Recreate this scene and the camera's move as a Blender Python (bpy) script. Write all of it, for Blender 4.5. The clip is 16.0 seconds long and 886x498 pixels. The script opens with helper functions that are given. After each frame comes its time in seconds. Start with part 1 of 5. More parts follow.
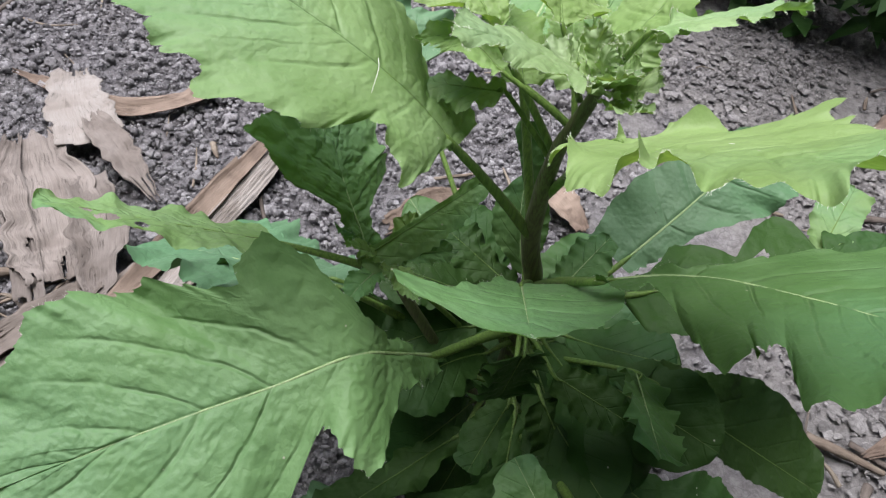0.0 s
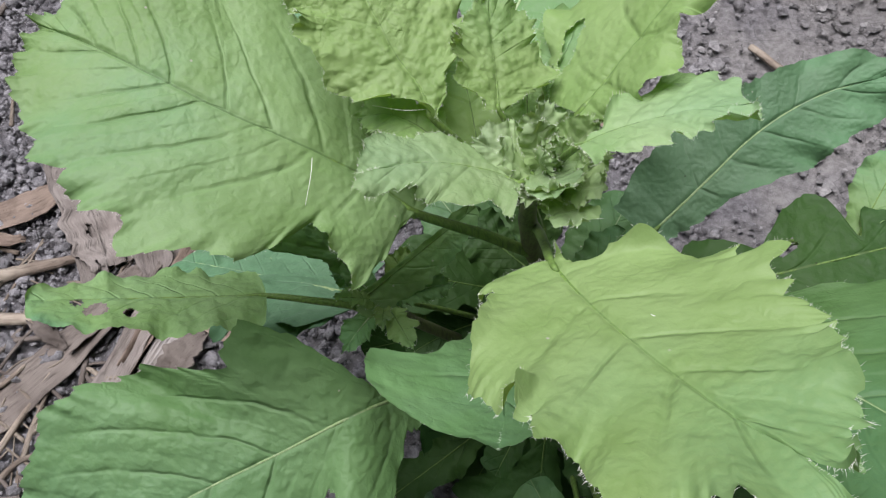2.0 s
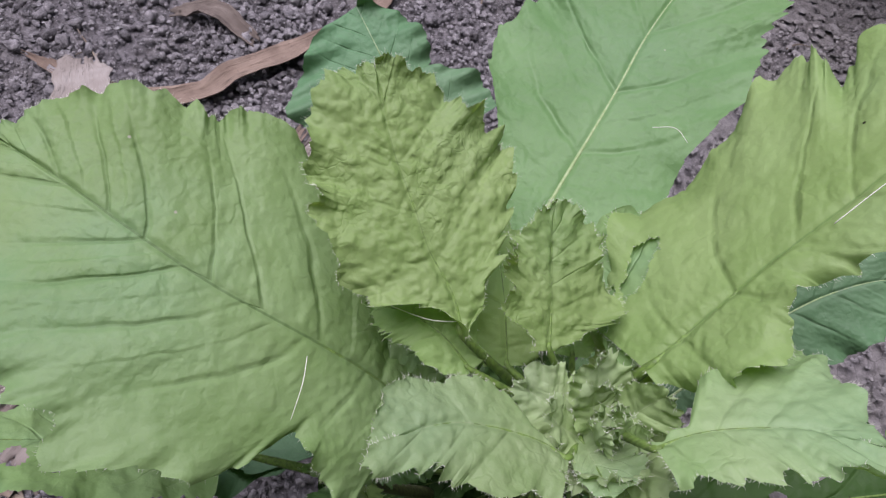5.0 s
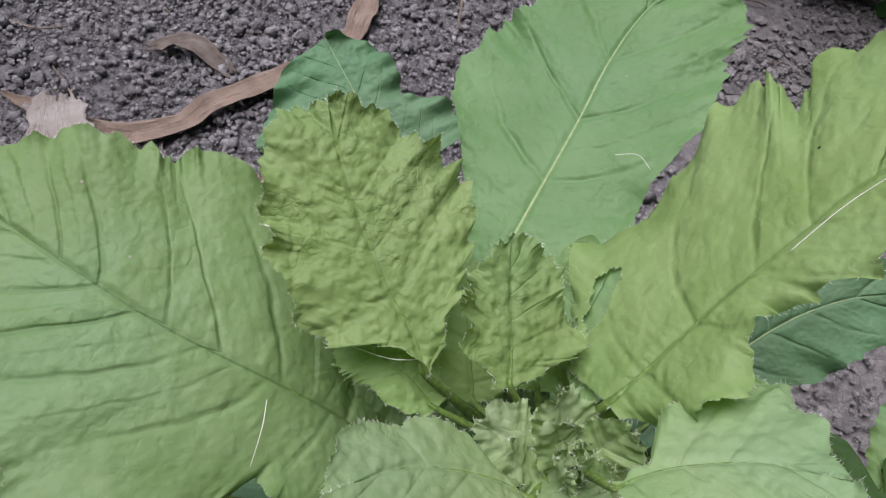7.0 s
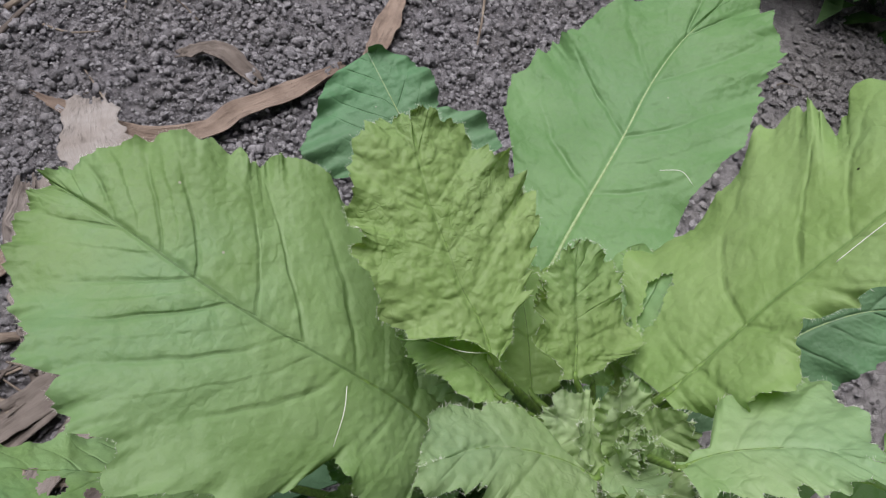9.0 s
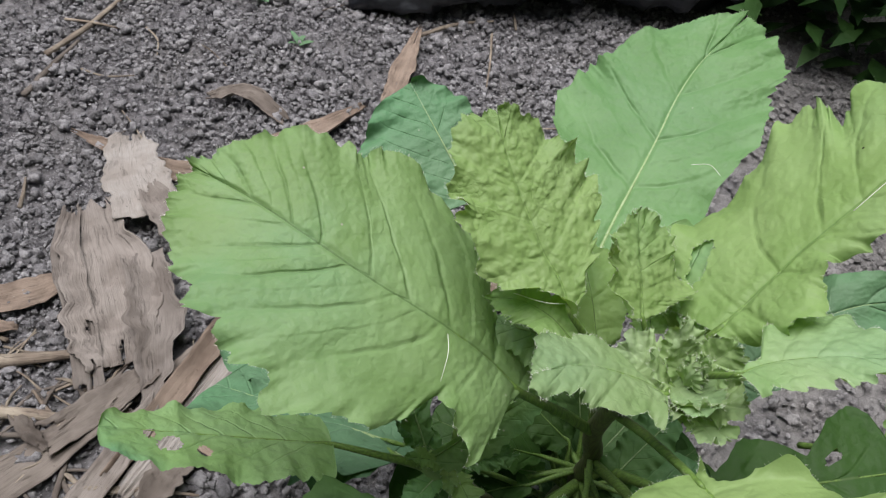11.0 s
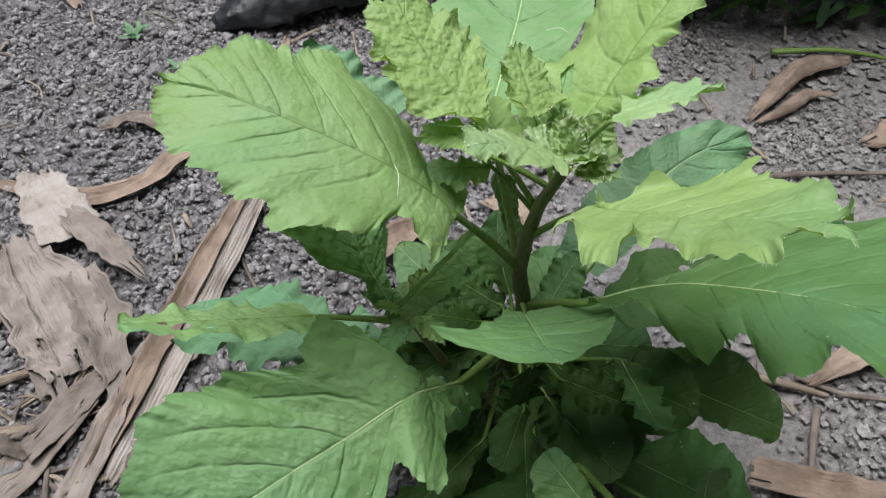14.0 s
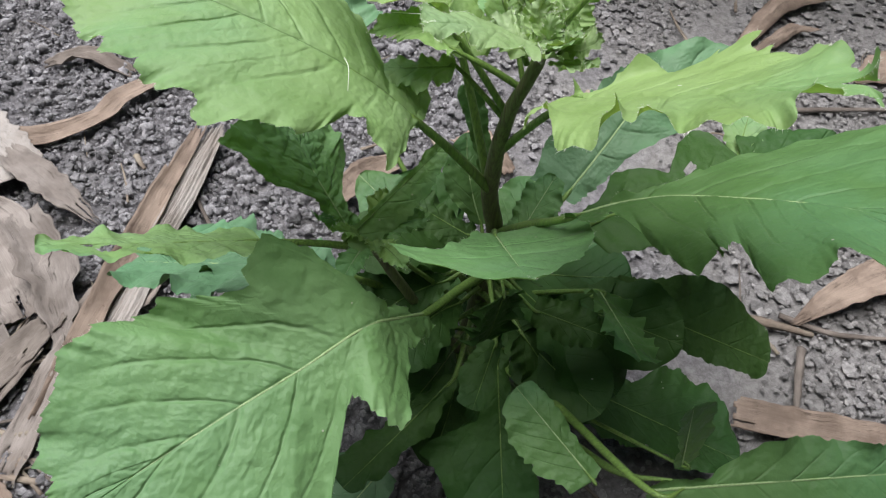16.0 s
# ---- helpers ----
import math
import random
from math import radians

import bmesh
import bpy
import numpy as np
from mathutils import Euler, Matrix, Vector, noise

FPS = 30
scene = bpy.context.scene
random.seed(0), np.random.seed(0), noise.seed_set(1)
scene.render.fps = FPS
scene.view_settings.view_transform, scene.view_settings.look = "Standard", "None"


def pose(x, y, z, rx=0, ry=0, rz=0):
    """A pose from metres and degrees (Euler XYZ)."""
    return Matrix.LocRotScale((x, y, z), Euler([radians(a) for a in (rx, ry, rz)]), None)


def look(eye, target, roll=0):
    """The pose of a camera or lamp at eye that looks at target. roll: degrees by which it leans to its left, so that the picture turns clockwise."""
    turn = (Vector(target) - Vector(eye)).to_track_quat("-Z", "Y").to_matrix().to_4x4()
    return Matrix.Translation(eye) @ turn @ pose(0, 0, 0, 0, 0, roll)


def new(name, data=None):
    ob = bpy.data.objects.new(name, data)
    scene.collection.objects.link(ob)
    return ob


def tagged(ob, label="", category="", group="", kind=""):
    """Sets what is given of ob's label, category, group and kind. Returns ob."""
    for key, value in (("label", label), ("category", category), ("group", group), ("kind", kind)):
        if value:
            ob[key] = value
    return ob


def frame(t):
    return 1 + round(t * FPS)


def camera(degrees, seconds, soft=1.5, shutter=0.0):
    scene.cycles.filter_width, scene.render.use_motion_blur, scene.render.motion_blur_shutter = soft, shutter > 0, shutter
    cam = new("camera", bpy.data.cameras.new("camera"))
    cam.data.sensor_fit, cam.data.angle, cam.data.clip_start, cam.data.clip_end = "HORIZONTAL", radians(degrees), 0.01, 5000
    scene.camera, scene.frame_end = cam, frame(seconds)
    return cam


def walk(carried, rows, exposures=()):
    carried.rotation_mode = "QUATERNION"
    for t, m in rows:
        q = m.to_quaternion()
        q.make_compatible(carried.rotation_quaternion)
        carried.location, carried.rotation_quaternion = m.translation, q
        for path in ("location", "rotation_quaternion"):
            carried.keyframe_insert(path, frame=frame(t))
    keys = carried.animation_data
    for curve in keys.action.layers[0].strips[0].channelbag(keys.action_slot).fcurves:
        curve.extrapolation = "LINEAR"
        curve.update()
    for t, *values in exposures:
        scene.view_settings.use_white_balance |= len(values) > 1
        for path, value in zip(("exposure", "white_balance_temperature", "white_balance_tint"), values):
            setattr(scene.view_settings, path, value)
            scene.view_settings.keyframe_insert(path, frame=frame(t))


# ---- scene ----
SKY, SUN = 0.035, 4.0
# seconds, stops, kelvin, tint
EXPOSURES = [(0.0, 0.87, 6350, 15), (1.0, 0.82, 6250, 18), (2.0, 0.57, 6300, 16), (3.0, 0.42, 6250, 20), (4.0, 0.39, 6250, 25), (5.0, 0.30, 6250, 28), (8.0, 0.17, 6400, 17), (9.5, 0.23, 6450, 15), (12.0, 0.53, 6500, 10), (13.0, 0.6, 6500, 10), (14.5, 0.77, 6450, 10), (16.0, 0.82, 6400, 11)]
cam = camera(58.0, 16.0, soft=1.2)
# seconds, eye, yaw to the left, pitch up, roll
ROWS = [
    (0.0, -0.0553, -0.2528, 0.5232, -3.58, -49.88, 10.74),
    (0.5, -0.0539, -0.2437, 0.5334, 0.51, -55.97, 7.03),
    (1.0, -0.0444, -0.2248, 0.5503, 7.89, -60.10, -1.46),
    (1.5, -0.0312, -0.1947, 0.5501, 7.94, -60.72, -3.10),
    (2.0, -0.0119, -0.1685, 0.5643, 9.60, -62.24, -6.37),
    (2.5, 0.0048, -0.1532, 0.5657, 11.64, -63.06, -5.23),
    (3.0, 0.0042, -0.1304, 0.5695, 11.46, -63.95, -2.94),
    (3.5, -0.0061, -0.1133, 0.5702, 9.80, -65.19, -0.35),
    (4.0, -0.0164, -0.1057, 0.5642, 7.28, -64.11, 2.13),
    (4.5, -0.0328, -0.1076, 0.5649, 8.25, -63.67, 3.30),
    (5.0, -0.0398, -0.0991, 0.5494, 3.16, -60.51, 7.66),
    (7.5, -0.0312, -0.0931, 0.5495, 2.38, -58.72, 6.61),
    (8.0, -0.0406, -0.1015, 0.5554, 2.40, -58.34, 7.31),
    (8.5, -0.0470, -0.1062, 0.5582, 3.19, -57.92, 7.04),
    (9.0, -0.0520, -0.1082, 0.5635, 1.79, -58.09, 8.55),
    (9.5, -0.0544, -0.1134, 0.5675, 2.56, -57.73, 8.10),
    (12.0, -0.1006, -0.2007, 0.6048, -4.57, -51.68, 9.76),
    (12.5, -0.1047, -0.2180, 0.6143, -8.04, -50.81, 8.50),
    (13.0, -0.1010, -0.2403, 0.6112, -8.30, -49.21, 5.46),
    (13.5, -0.1004, -0.2630, 0.6060, -9.16, -49.51, 4.72),
    (14.0, -0.1018, -0.2748, 0.5922, -11.74, -49.73, 6.41),
    (14.5, -0.0968, -0.2747, 0.5750, -13.22, -50.83, 7.72),
    (15.0, -0.0958, -0.2753, 0.5609, -14.20, -51.60, 8.20),
    (15.5, -0.0969, -0.2729, 0.5502, -14.94, -52.02, 8.74),
    (16.0, -0.0907, -0.2695, 0.5486, -14.76, -51.99, 8.16),
]


def eye_pose(x, y, z, yaw, pitch, roll):
    return pose(x, y, z, 90 + pitch, 0, yaw) @ pose(0, 0, 0, 0, 0, roll)


walk(cam, [(t, eye_pose(*row)) for t, *row in ROWS], EXPOSURES)

# ---- light ----
world = bpy.data.worlds.new("overcast_sky")
scene.world = world
world.use_nodes = True
wn = world.node_tree.nodes
sky = wn.new("ShaderNodeTexSky")
sky.sky_type, sky.sun_disc = "NISHITA", False
sky.sun_elevation, sky.sun_rotation = radians(75), radians(301)
sky.air_density, sky.dust_density = 1.2, 1.5
world.node_tree.links.new(sky.outputs[0], wn["Background"].inputs[0])
wn["Background"].inputs[1].default_value = SKY
lamp = bpy.data.lights.new("sun", "SUN")
lamp.energy, lamp.angle, lamp.color = SUN, radians(55), (1.0, 0.985, 0.96)
sun = new("sun", lamp)
sun.matrix_world = look((-0.55, 0.33, 2.6), (0, 0, 0))


# ---- materials ----
class Nodes:
    """A small builder of node materials."""

    def __init__(self, name):
        self.mat = bpy.data.materials.new(name)
        self.mat.use_nodes = True
        self.tree = self.mat.node_tree
        self.nodes, self.links = self.tree.nodes, self.tree.links
        self.bsdf = self.nodes["Principled BSDF"]
        self.out = self.nodes["Material Output"]

    def put(self, socket, value):
        if hasattr(value, "is_output"):
            self.links.new(value, socket)
        else:
            socket.default_value = value

    def node(self, kind, **values):
        n = self.nodes.new(kind)
        for key, value in values.items():
            self.put(n.inputs[key], value)
        return n

    def math(self, op, a, b=0.0, c=0.0):
        n = self.nodes.new("ShaderNodeMath")
        n.operation = op
        for socket, value in zip(n.inputs, (a, b, c)):
            self.put(socket, value)
        return n.outputs[0]

    def noise(self, vector, scale, detail=4.0, rough=0.55, out=0):
        n = self.node("ShaderNodeTexNoise", Scale=scale, Detail=detail, Roughness=rough)
        if vector is not None:
            self.links.new(vector, n.inputs["Vector"])
        return n.outputs[out]

    def ramp(self, value, *stops):
        n = self.nodes.new("ShaderNodeValToRGB")
        self.links.new(value, n.inputs[0])
        e = n.color_ramp.elements
        while len(e) < len(stops):
            e.new(0.5)
        for el, (at, col) in zip(e, stops):
            el.position, el.color = at, (*col, 1) if len(col) == 3 else col
        return n.outputs[0]

    def mix(self, fac, a, b, blend="MIX"):
        n = self.nodes.new("ShaderNodeMix")
        n.data_type, n.blend_type = "RGBA", blend
        self.put(n.inputs[0], fac)
        for socket, value in zip((n.inputs[6], n.inputs[7]), (a, b)):
            self.put(socket, (*value, 1) if isinstance(value, tuple) and len(value) == 3 else value)
        return n.outputs[2]

    def step(self, value, lo, hi, a=0.0, b=1.0):
        n = self.nodes.new("ShaderNodeMapRange")
        n.interpolation_type = "SMOOTHSTEP"
        for key, v in zip(("Value", "From Min", "From Max", "To Min", "To Max"), (value, lo, hi, a, b)):
            self.put(n.inputs[key], v)
        return n.outputs[0]

    def place(self):
        return self.node("ShaderNodeTexCoord").outputs["Object"]

    def bump(self, height, distance, strength=1.0):
        n = self.node("ShaderNodeBump", Height=height, Distance=distance, Strength=strength)
        self.links.new(n.outputs[0], self.bsdf.inputs["Normal"])
        return n.outputs[0]

    def random(self):
        return self.node("ShaderNodeObjectInfo").outputs["Random"]


def leaf_material(name, deep, light, vein, vein_amount, thin=0.3, rough=0.5, tint=(0.10, 0.24, 0.115), pucker_size=140.0, relief=0.6, cut=0.6):
    m = Nodes(name)
    uv = m.nodes.new("ShaderNodeUVMap")
    uv.uv_map = "veins"
    xy = m.node("ShaderNodeSeparateXYZ", Vector=uv.outputs[0])
    unit = m.nodes.new("ShaderNodeUVMap")
    unit.uv_map = "unit"
    ab = m.node("ShaderNodeSeparateXYZ", Vector=unit.outputs[0])
    place = m.place()
    side = m.math("ABSOLUTE", xy.outputs[1])
    reach = m.math("MULTIPLY", m.math("ABSOLUTE", m.math("SUBTRACT", ab.outputs[1], 0.5)), 2)
    off = m.math("MULTIPLY", m.math("ABSOLUTE", m.math("SUBTRACT", m.math("FRACT", xy.outputs[0]), 0.5)), 2)
    fade = m.math("MULTIPLY", m.math("MULTIPLY", m.step(reach, 0.35, 0.92, 1.0, 0.0), m.step(ab.outputs[0], 0.04, 0.2)), m.step(m.noise(place, 60, 2), 0.32, 0.6, 0.15, 1.0))
    lines = m.math("MULTIPLY", m.step(off, 0.0, 0.05, 1.0, 0.0), fade)
    groove = m.math("MULTIPLY", m.step(off, 0.0, 0.17, 1.0, 0.0), fade)
    mid = m.step(side, 0.008, 0.026, 1.0, 0.0)
    cells = m.node("ShaderNodeTexVoronoi", Vector=m.mix(0.004, place, m.noise(place, 120, 2, out=1)), Scale=pucker_size * 2.1)
    cells.feature = "DISTANCE_TO_EDGE"
    net = m.step(cells.outputs["Distance"], 0.0, 0.10, 1.0, 0.0)
    lumps = m.node("ShaderNodeTexVoronoi", Vector=m.mix(0.006, place, m.noise(place, 90, 2, out=1)), Scale=pucker_size)
    lumps.feature = "SMOOTH_F1"
    pucker = m.step(lumps.outputs["Distance"], 0.1, 0.75, 1.0, 0.0)
    seams = m.node("ShaderNodeTexVoronoi", Vector=m.mix(0.02, place, m.noise(place, 80, 3, out=1)), Scale=pucker_size * 0.75)
    seams.feature = "DISTANCE_TO_EDGE"
    seam = m.math("MULTIPLY", m.step(seams.outputs["Distance"], 0.0, 0.16, 1.0, 0.0), m.step(m.noise(place, 45, 2), 0.38, 0.66))
    fine = m.noise(place, 520, 3)
    broad = m.noise(place, 30, 4)
    blue = m.noise(place, 15, 3)
    col = m.mix(m.step(broad, 0.33, 0.68), (*deep, 1), (*light, 1))
    # the blade ages from its tip, where it is bluer
    col = m.mix(m.math("MULTIPLY", m.step(blue, 0.36, 0.62), m.step(ab.outputs[0], 0.2, 0.95, 0.05, 0.8)), col, (*tint, 1))
    col = m.mix(m.math("MULTIPLY", m.step(fine, 0.3, 0.75), 0.22), col, (*light, 1))
    col = m.mix(m.math("MULTIPLY", seam, 0.05), col, m.mix(1.0, col, (0.62, 0.72, 0.55), "MULTIPLY"))
    col = m.mix(m.math("MULTIPLY", lines, vein_amount), col, (*vein, 1))
    col = m.mix(m.math("MULTIPLY", mid, 0.6), col, (*vein, 1))
    # pale specks of dust and a few dark ones
    dots = m.node("ShaderNodeTexVoronoi", Vector=place, Scale=120.0, Randomness=1.0)
    rare = m.node("ShaderNodeSeparateColor", Color=dots.outputs["Color"])
    speck = m.math("MULTIPLY", m.step(dots.outputs["Distance"], 0.03, 0.08, 1.0, 0.0), m.math("GREATER_THAN", rare.outputs[0], 0.82))
    col = m.mix(speck, col, m.mix(m.math("GREATER_THAN", rare.outputs[1], 0.6), (0.5, 0.5, 0.42), (0.03, 0.03, 0.015)))
    hsv = m.node("ShaderNodeHueSaturation", Color=col, Saturation=1.0)
    m.put(hsv.inputs["Hue"], m.math("ADD", 0.492, m.math("MULTIPLY", m.random(), 0.016)))
    m.put(hsv.inputs["Value"], m.math("ADD", 0.9, m.math("MULTIPLY", m.random(), 0.2)))
    col = hsv.outputs[0]
    m.put(m.bsdf.inputs["Base Color"], col)
    m.put(m.bsdf.inputs["Roughness"], m.step(fine, 0.2, 0.8, rough - 0.10, rough + 0.08))
    m.bsdf.inputs["Specular IOR Level"].default_value = 0.26
    height = m.math("SUBTRACT", m.math("MULTIPLY", m.noise(place, 170, 3), 0.5), m.math("MULTIPLY", groove, cut))
    height = m.math("SUBTRACT", height, m.math("ADD", m.math("MULTIPLY", net, 0.015), m.math("MULTIPLY", seam, 0.16)))
    normal = m.bump(m.math("ADD", m.math("ADD", height, m.math("MULTIPLY", pucker, relief)), m.math("MULTIPLY", fine, 0.22)), 0.0013, 0.6)
    back = m.node("ShaderNodeBsdfTranslucent", Normal=normal)
    m.put(back.inputs["Color"], m.mix(1.0, col, (0.92, 1.0, 0.30), "MULTIPLY"))
    both = m.node("ShaderNodeMixShader", Fac=thin)
    m.links.new(m.bsdf.outputs[0], both.inputs[1])
    m.links.new(back.outputs[0], both.inputs[2])
    m.links.new(both.outputs[0], m.out.inputs[0])
    return m.mat


def stalk_material(name, green, dark):
    m = Nodes(name)
    p = m.place()
    streak = m.node("ShaderNodeMapping", Vector=p, Scale=(900, 900, 40))
    col = m.mix(m.step(m.noise(streak.outputs[0], 1.0, 3), 0.35, 0.65), (*green, 1), (*dark, 1))
    m.put(m.bsdf.inputs["Base Color"], col)
    m.bsdf.inputs["Roughness"].default_value = 0.55
    m.bump(m.noise(streak.outputs[0], 1.0, 2), 0.0006, 0.5)
    return m.mat


def soil_material(name, dark, pale, crust=0.35):
    m = Nodes(name)
    p = m.place()
    a, b, c = m.noise(p, 14, 5), m.noise(p, 150, 6, 0.75), m.noise(p, 1300, 4, 0.75)
    col = m.mix(m.step(b, 0.3, 0.72), (*dark, 1), (*pale, 1))
    col = m.mix(m.math("MULTIPLY", m.step(a, 0.45, 0.7), crust), col, (0.30, 0.285, 0.27))
    # a trodden pale crust with fine cracks on one side of the bed
    crack = m.node("ShaderNodeTexVoronoi", Vector=m.mix(0.01, p, m.noise(p, 40, 3, out=1)), Scale=55.0)
    crack.feature = "DISTANCE_TO_EDGE"
    xyz = m.node("ShaderNodeSeparateXYZ", Vector=p)
    trod = m.math("MULTIPLY", m.step(m.math("ADD", xyz.outputs[0], m.math("MULTIPLY", m.math("SUBTRACT", a, 0.5), 0.6)), 0.06, 0.3), 0.65)
    away = m.node("ShaderNodeVectorMath")
    away.operation = "DISTANCE"
    m.links.new(p, away.inputs[0])
    away.inputs[1].default_value = (0.45, 0.2, 0.0)
    trod = m.math("MULTIPLY", trod, m.step(away.outputs["Value"], 0.5, 0.85, 1.0, 0.0))
    shell = m.mix(m.step(m.math("ADD", crack.outputs["Distance"], m.math("MULTIPLY", a, 0.08)), 0.03, 0.07), (0.19, 0.18, 0.17), m.mix(m.step(b, 0.35, 0.65), (0.30, 0.285, 0.275), (0.46, 0.44, 0.425)))
    col = m.mix(trod, col, shell)
    col = m.mix(m.math("MULTIPLY", m.step(c, 0.55, 0.8), 0.35), col, (0.36, 0.34, 0.32))
    hsv = m.node("ShaderNodeHueSaturation", Color=col)
    geo = m.node("ShaderNodeNewGeometry")
    m.put(hsv.inputs["Value"], m.math("ADD", 0.65, m.math("MULTIPLY", geo.outputs["Random Per Island"], 0.65)))
    m.put(m.bsdf.inputs["Base Color"], hsv.outputs[0])
    m.bsdf.inputs["Roughness"].default_value = 0.95
    m.bsdf.inputs["Specular IOR Level"].default_value = 0.2
    m.bump(m.math("ADD", m.math("MULTIPLY", b, 1.0), m.math("MULTIPLY", c, 0.5)), 0.005, 1.0)
    return m.mat


def litter_material(name, pale, brown, ribs=900.0):
    """Dry leaf or sheath: ribs along the length, blotches, dark flecks."""
    m = Nodes(name)
    uv = m.nodes.new("ShaderNodeUVMap")
    uv.uv_map = "unit"
    p = m.place()
    along = m.node("ShaderNodeMapping", Vector=uv.outputs[0], Scale=(3, ribs / 30, 1))
    fibre = m.noise(along.outputs[0], 2.0, 4, 0.6)
    blot = m.noise(p, 35, 4)
    col = m.mix(m.step(blot, 0.35, 0.68), (*pale, 1), (*brown, 1))
    col = m.mix(m.math("MULTIPLY", m.step(fibre, 0.35, 0.7), 0.35), col, m.mix(1.0, (*brown, 1), (0.75, 0.72, 0.7, 1), "MULTIPLY"))
    split = m.node("ShaderNodeMapping", Vector=uv.outputs[0], Scale=(1.6, ribs / 90, 1))
    crack = m.math("ABSOLUTE", m.math("SUBTRACT", m.noise(split.outputs[0], 1.0, 5, 0.6), 0.5))
    crack = m.math("MULTIPLY", m.step(crack, 0.0, 0.012, 1.0, 0.0), m.step(m.noise(p, 50, 2), 0.45, 0.6))
    col = m.mix(m.math("MULTIPLY", crack, 0.45), col, (0.05, 0.04, 0.032))
    fleck = m.noise(p, 240, 3, 0.7)
    col = m.mix(m.math("MULTIPLY", m.step(fleck, 0.66, 0.74), 0.6), col, (0.05, 0.035, 0.025))
    hsv = m.node("ShaderNodeHueSaturation", Color=col)
    m.put(hsv.inputs["Value"], m.math("ADD", 0.85, m.math("MULTIPLY", m.random(), 0.3)))
    m.put(m.bsdf.inputs["Base Color"], hsv.outputs[0])
    m.bsdf.inputs["Roughness"].default_value = 0.75
    m.bsdf.inputs["Specular IOR Level"].default_value = 0.25
    m.bump(m.math("SUBTRACT", m.math("ADD", fibre, m.math("MULTIPLY", fleck, 0.4)), m.math("MULTIPLY", crack, 0.5)), 0.002, 0.7)
    return m.mat


def plastic_material(name):
    m = Nodes(name)
    p = m.place()
    dust = m.step(m.noise(p, 22, 5, 0.65), 0.4, 0.7)
    m.put(m.bsdf.inputs["Base Color"], m.mix(dust, (0.012, 0.013, 0.017), (0.06, 0.065, 0.075)))
    m.put(m.bsdf.inputs["Roughness"], m.step(dust, 0, 1, 0.35, 0.7))
    m.bump(m.noise(p, 60, 4), 0.004, 0.6)
    return m.mat


YOUNG = leaf_material("young_leaf", (0.215, 0.345, 0.128), (0.295, 0.435, 0.195), (0.09, 0.17, 0.055), 0.4, 0.36, tint=(0.15, 0.34, 0.19))
CRISP = leaf_material("crisp_young_leaf", (0.25, 0.39, 0.13), (0.345, 0.485, 0.20), (0.19, 0.30, 0.10), 0.25, 0.36, tint=(0.21, 0.36, 0.14), pucker_size=330.0, relief=0.9, cut=0.3)
GOLD = leaf_material("yellow_green_leaf", (0.235, 0.355, 0.115), (0.32, 0.445, 0.175), (0.15, 0.25, 0.075), 0.3, 0.36, tint=(0.20, 0.36, 0.16))
MATURE = leaf_material("mature_leaf", (0.095, 0.20, 0.062), (0.14, 0.26, 0.095), (0.28, 0.38, 0.19), 0.22, 0.30, pucker_size=110.0)
OLD = leaf_material("old_leaf", (0.092, 0.188, 0.095), (0.13, 0.24, 0.13), (0.30, 0.40, 0.28), 0.22, 0.08, 0.55, pucker_size=120.0)
# leaf green darkened further: shade under the canopy is put into the colour
SHADED = leaf_material("shaded_green_leaf", (0.030, 0.080, 0.014), (0.048, 0.110, 0.024), (0.11, 0.17, 0.06), 0.12, 0.04, 0.62, tint=(0.024, 0.075, 0.02), pucker_size=120.0)
FRESH = leaf_material("fresh_leaf", (0.145, 0.285, 0.105), (0.205, 0.36, 0.155), (0.30, 0.44, 0.25), 0.3, 0.30, tint=(0.15, 0.29, 0.145), pucker_size=130.0, cut=0.7, relief=0.8)
TENDER = leaf_material("tender_leaf", (0.24, 0.37, 0.15), (0.34, 0.46, 0.23), (0.36, 0.45, 0.26), 0.12, 0.32, tint=(0.26, 0.41, 0.22), pucker_size=260.0, cut=0.2)
BUD = leaf_material("bud_leaf", (0.30, 0.45, 0.17), (0.41, 0.55, 0.27), (0.5, 0.56, 0.4), 0.15, 0.3, tint=(0.30, 0.40, 0.24), pucker_size=300.0, cut=0.2)
HAIR = Nodes("leaf_hair").mat
HAIR.node_tree.nodes["Principled BSDF"].inputs["Base Color"].default_value = (0.72, 0.75, 0.64, 1)
HAIR.node_tree.nodes["Principled BSDF"].inputs["Roughness"].default_value = 0.6
STALK = stalk_material("green_stalk", (0.16, 0.27, 0.055), (0.10, 0.17, 0.04))
PALE = stalk_material("pale_midrib", (0.33, 0.43, 0.22), (0.24, 0.35, 0.14))
STEM = stalk_material("ridged_stem", (0.15, 0.185, 0.07), (0.10, 0.095, 0.05))
SOIL = soil_material("grey_soil", (0.15, 0.143, 0.152), (0.37, 0.355, 0.375))
CRUMB = soil_material("soil_crumb", (0.215, 0.208, 0.222), (0.54, 0.525, 0.548), 0.15)
SHEATH = litter_material("dry_sheath", (0.285, 0.252, 0.232), (0.185, 0.158, 0.142))
TAN = litter_material("tan_leaf", (0.34, 0.265, 0.215), (0.20, 0.15, 0.12))
GREYED = litter_material("grey_sheath", (0.25, 0.215, 0.19), (0.15, 0.125, 0.11))
PAPER = litter_material("papery_sheath", (0.40, 0.37, 0.35), (0.32, 0.285, 0.26))
STRAW = litter_material("straw", (0.36, 0.31, 0.25), (0.19, 0.15, 0.12), 200)
BLACK = plastic_material("black_plastic")


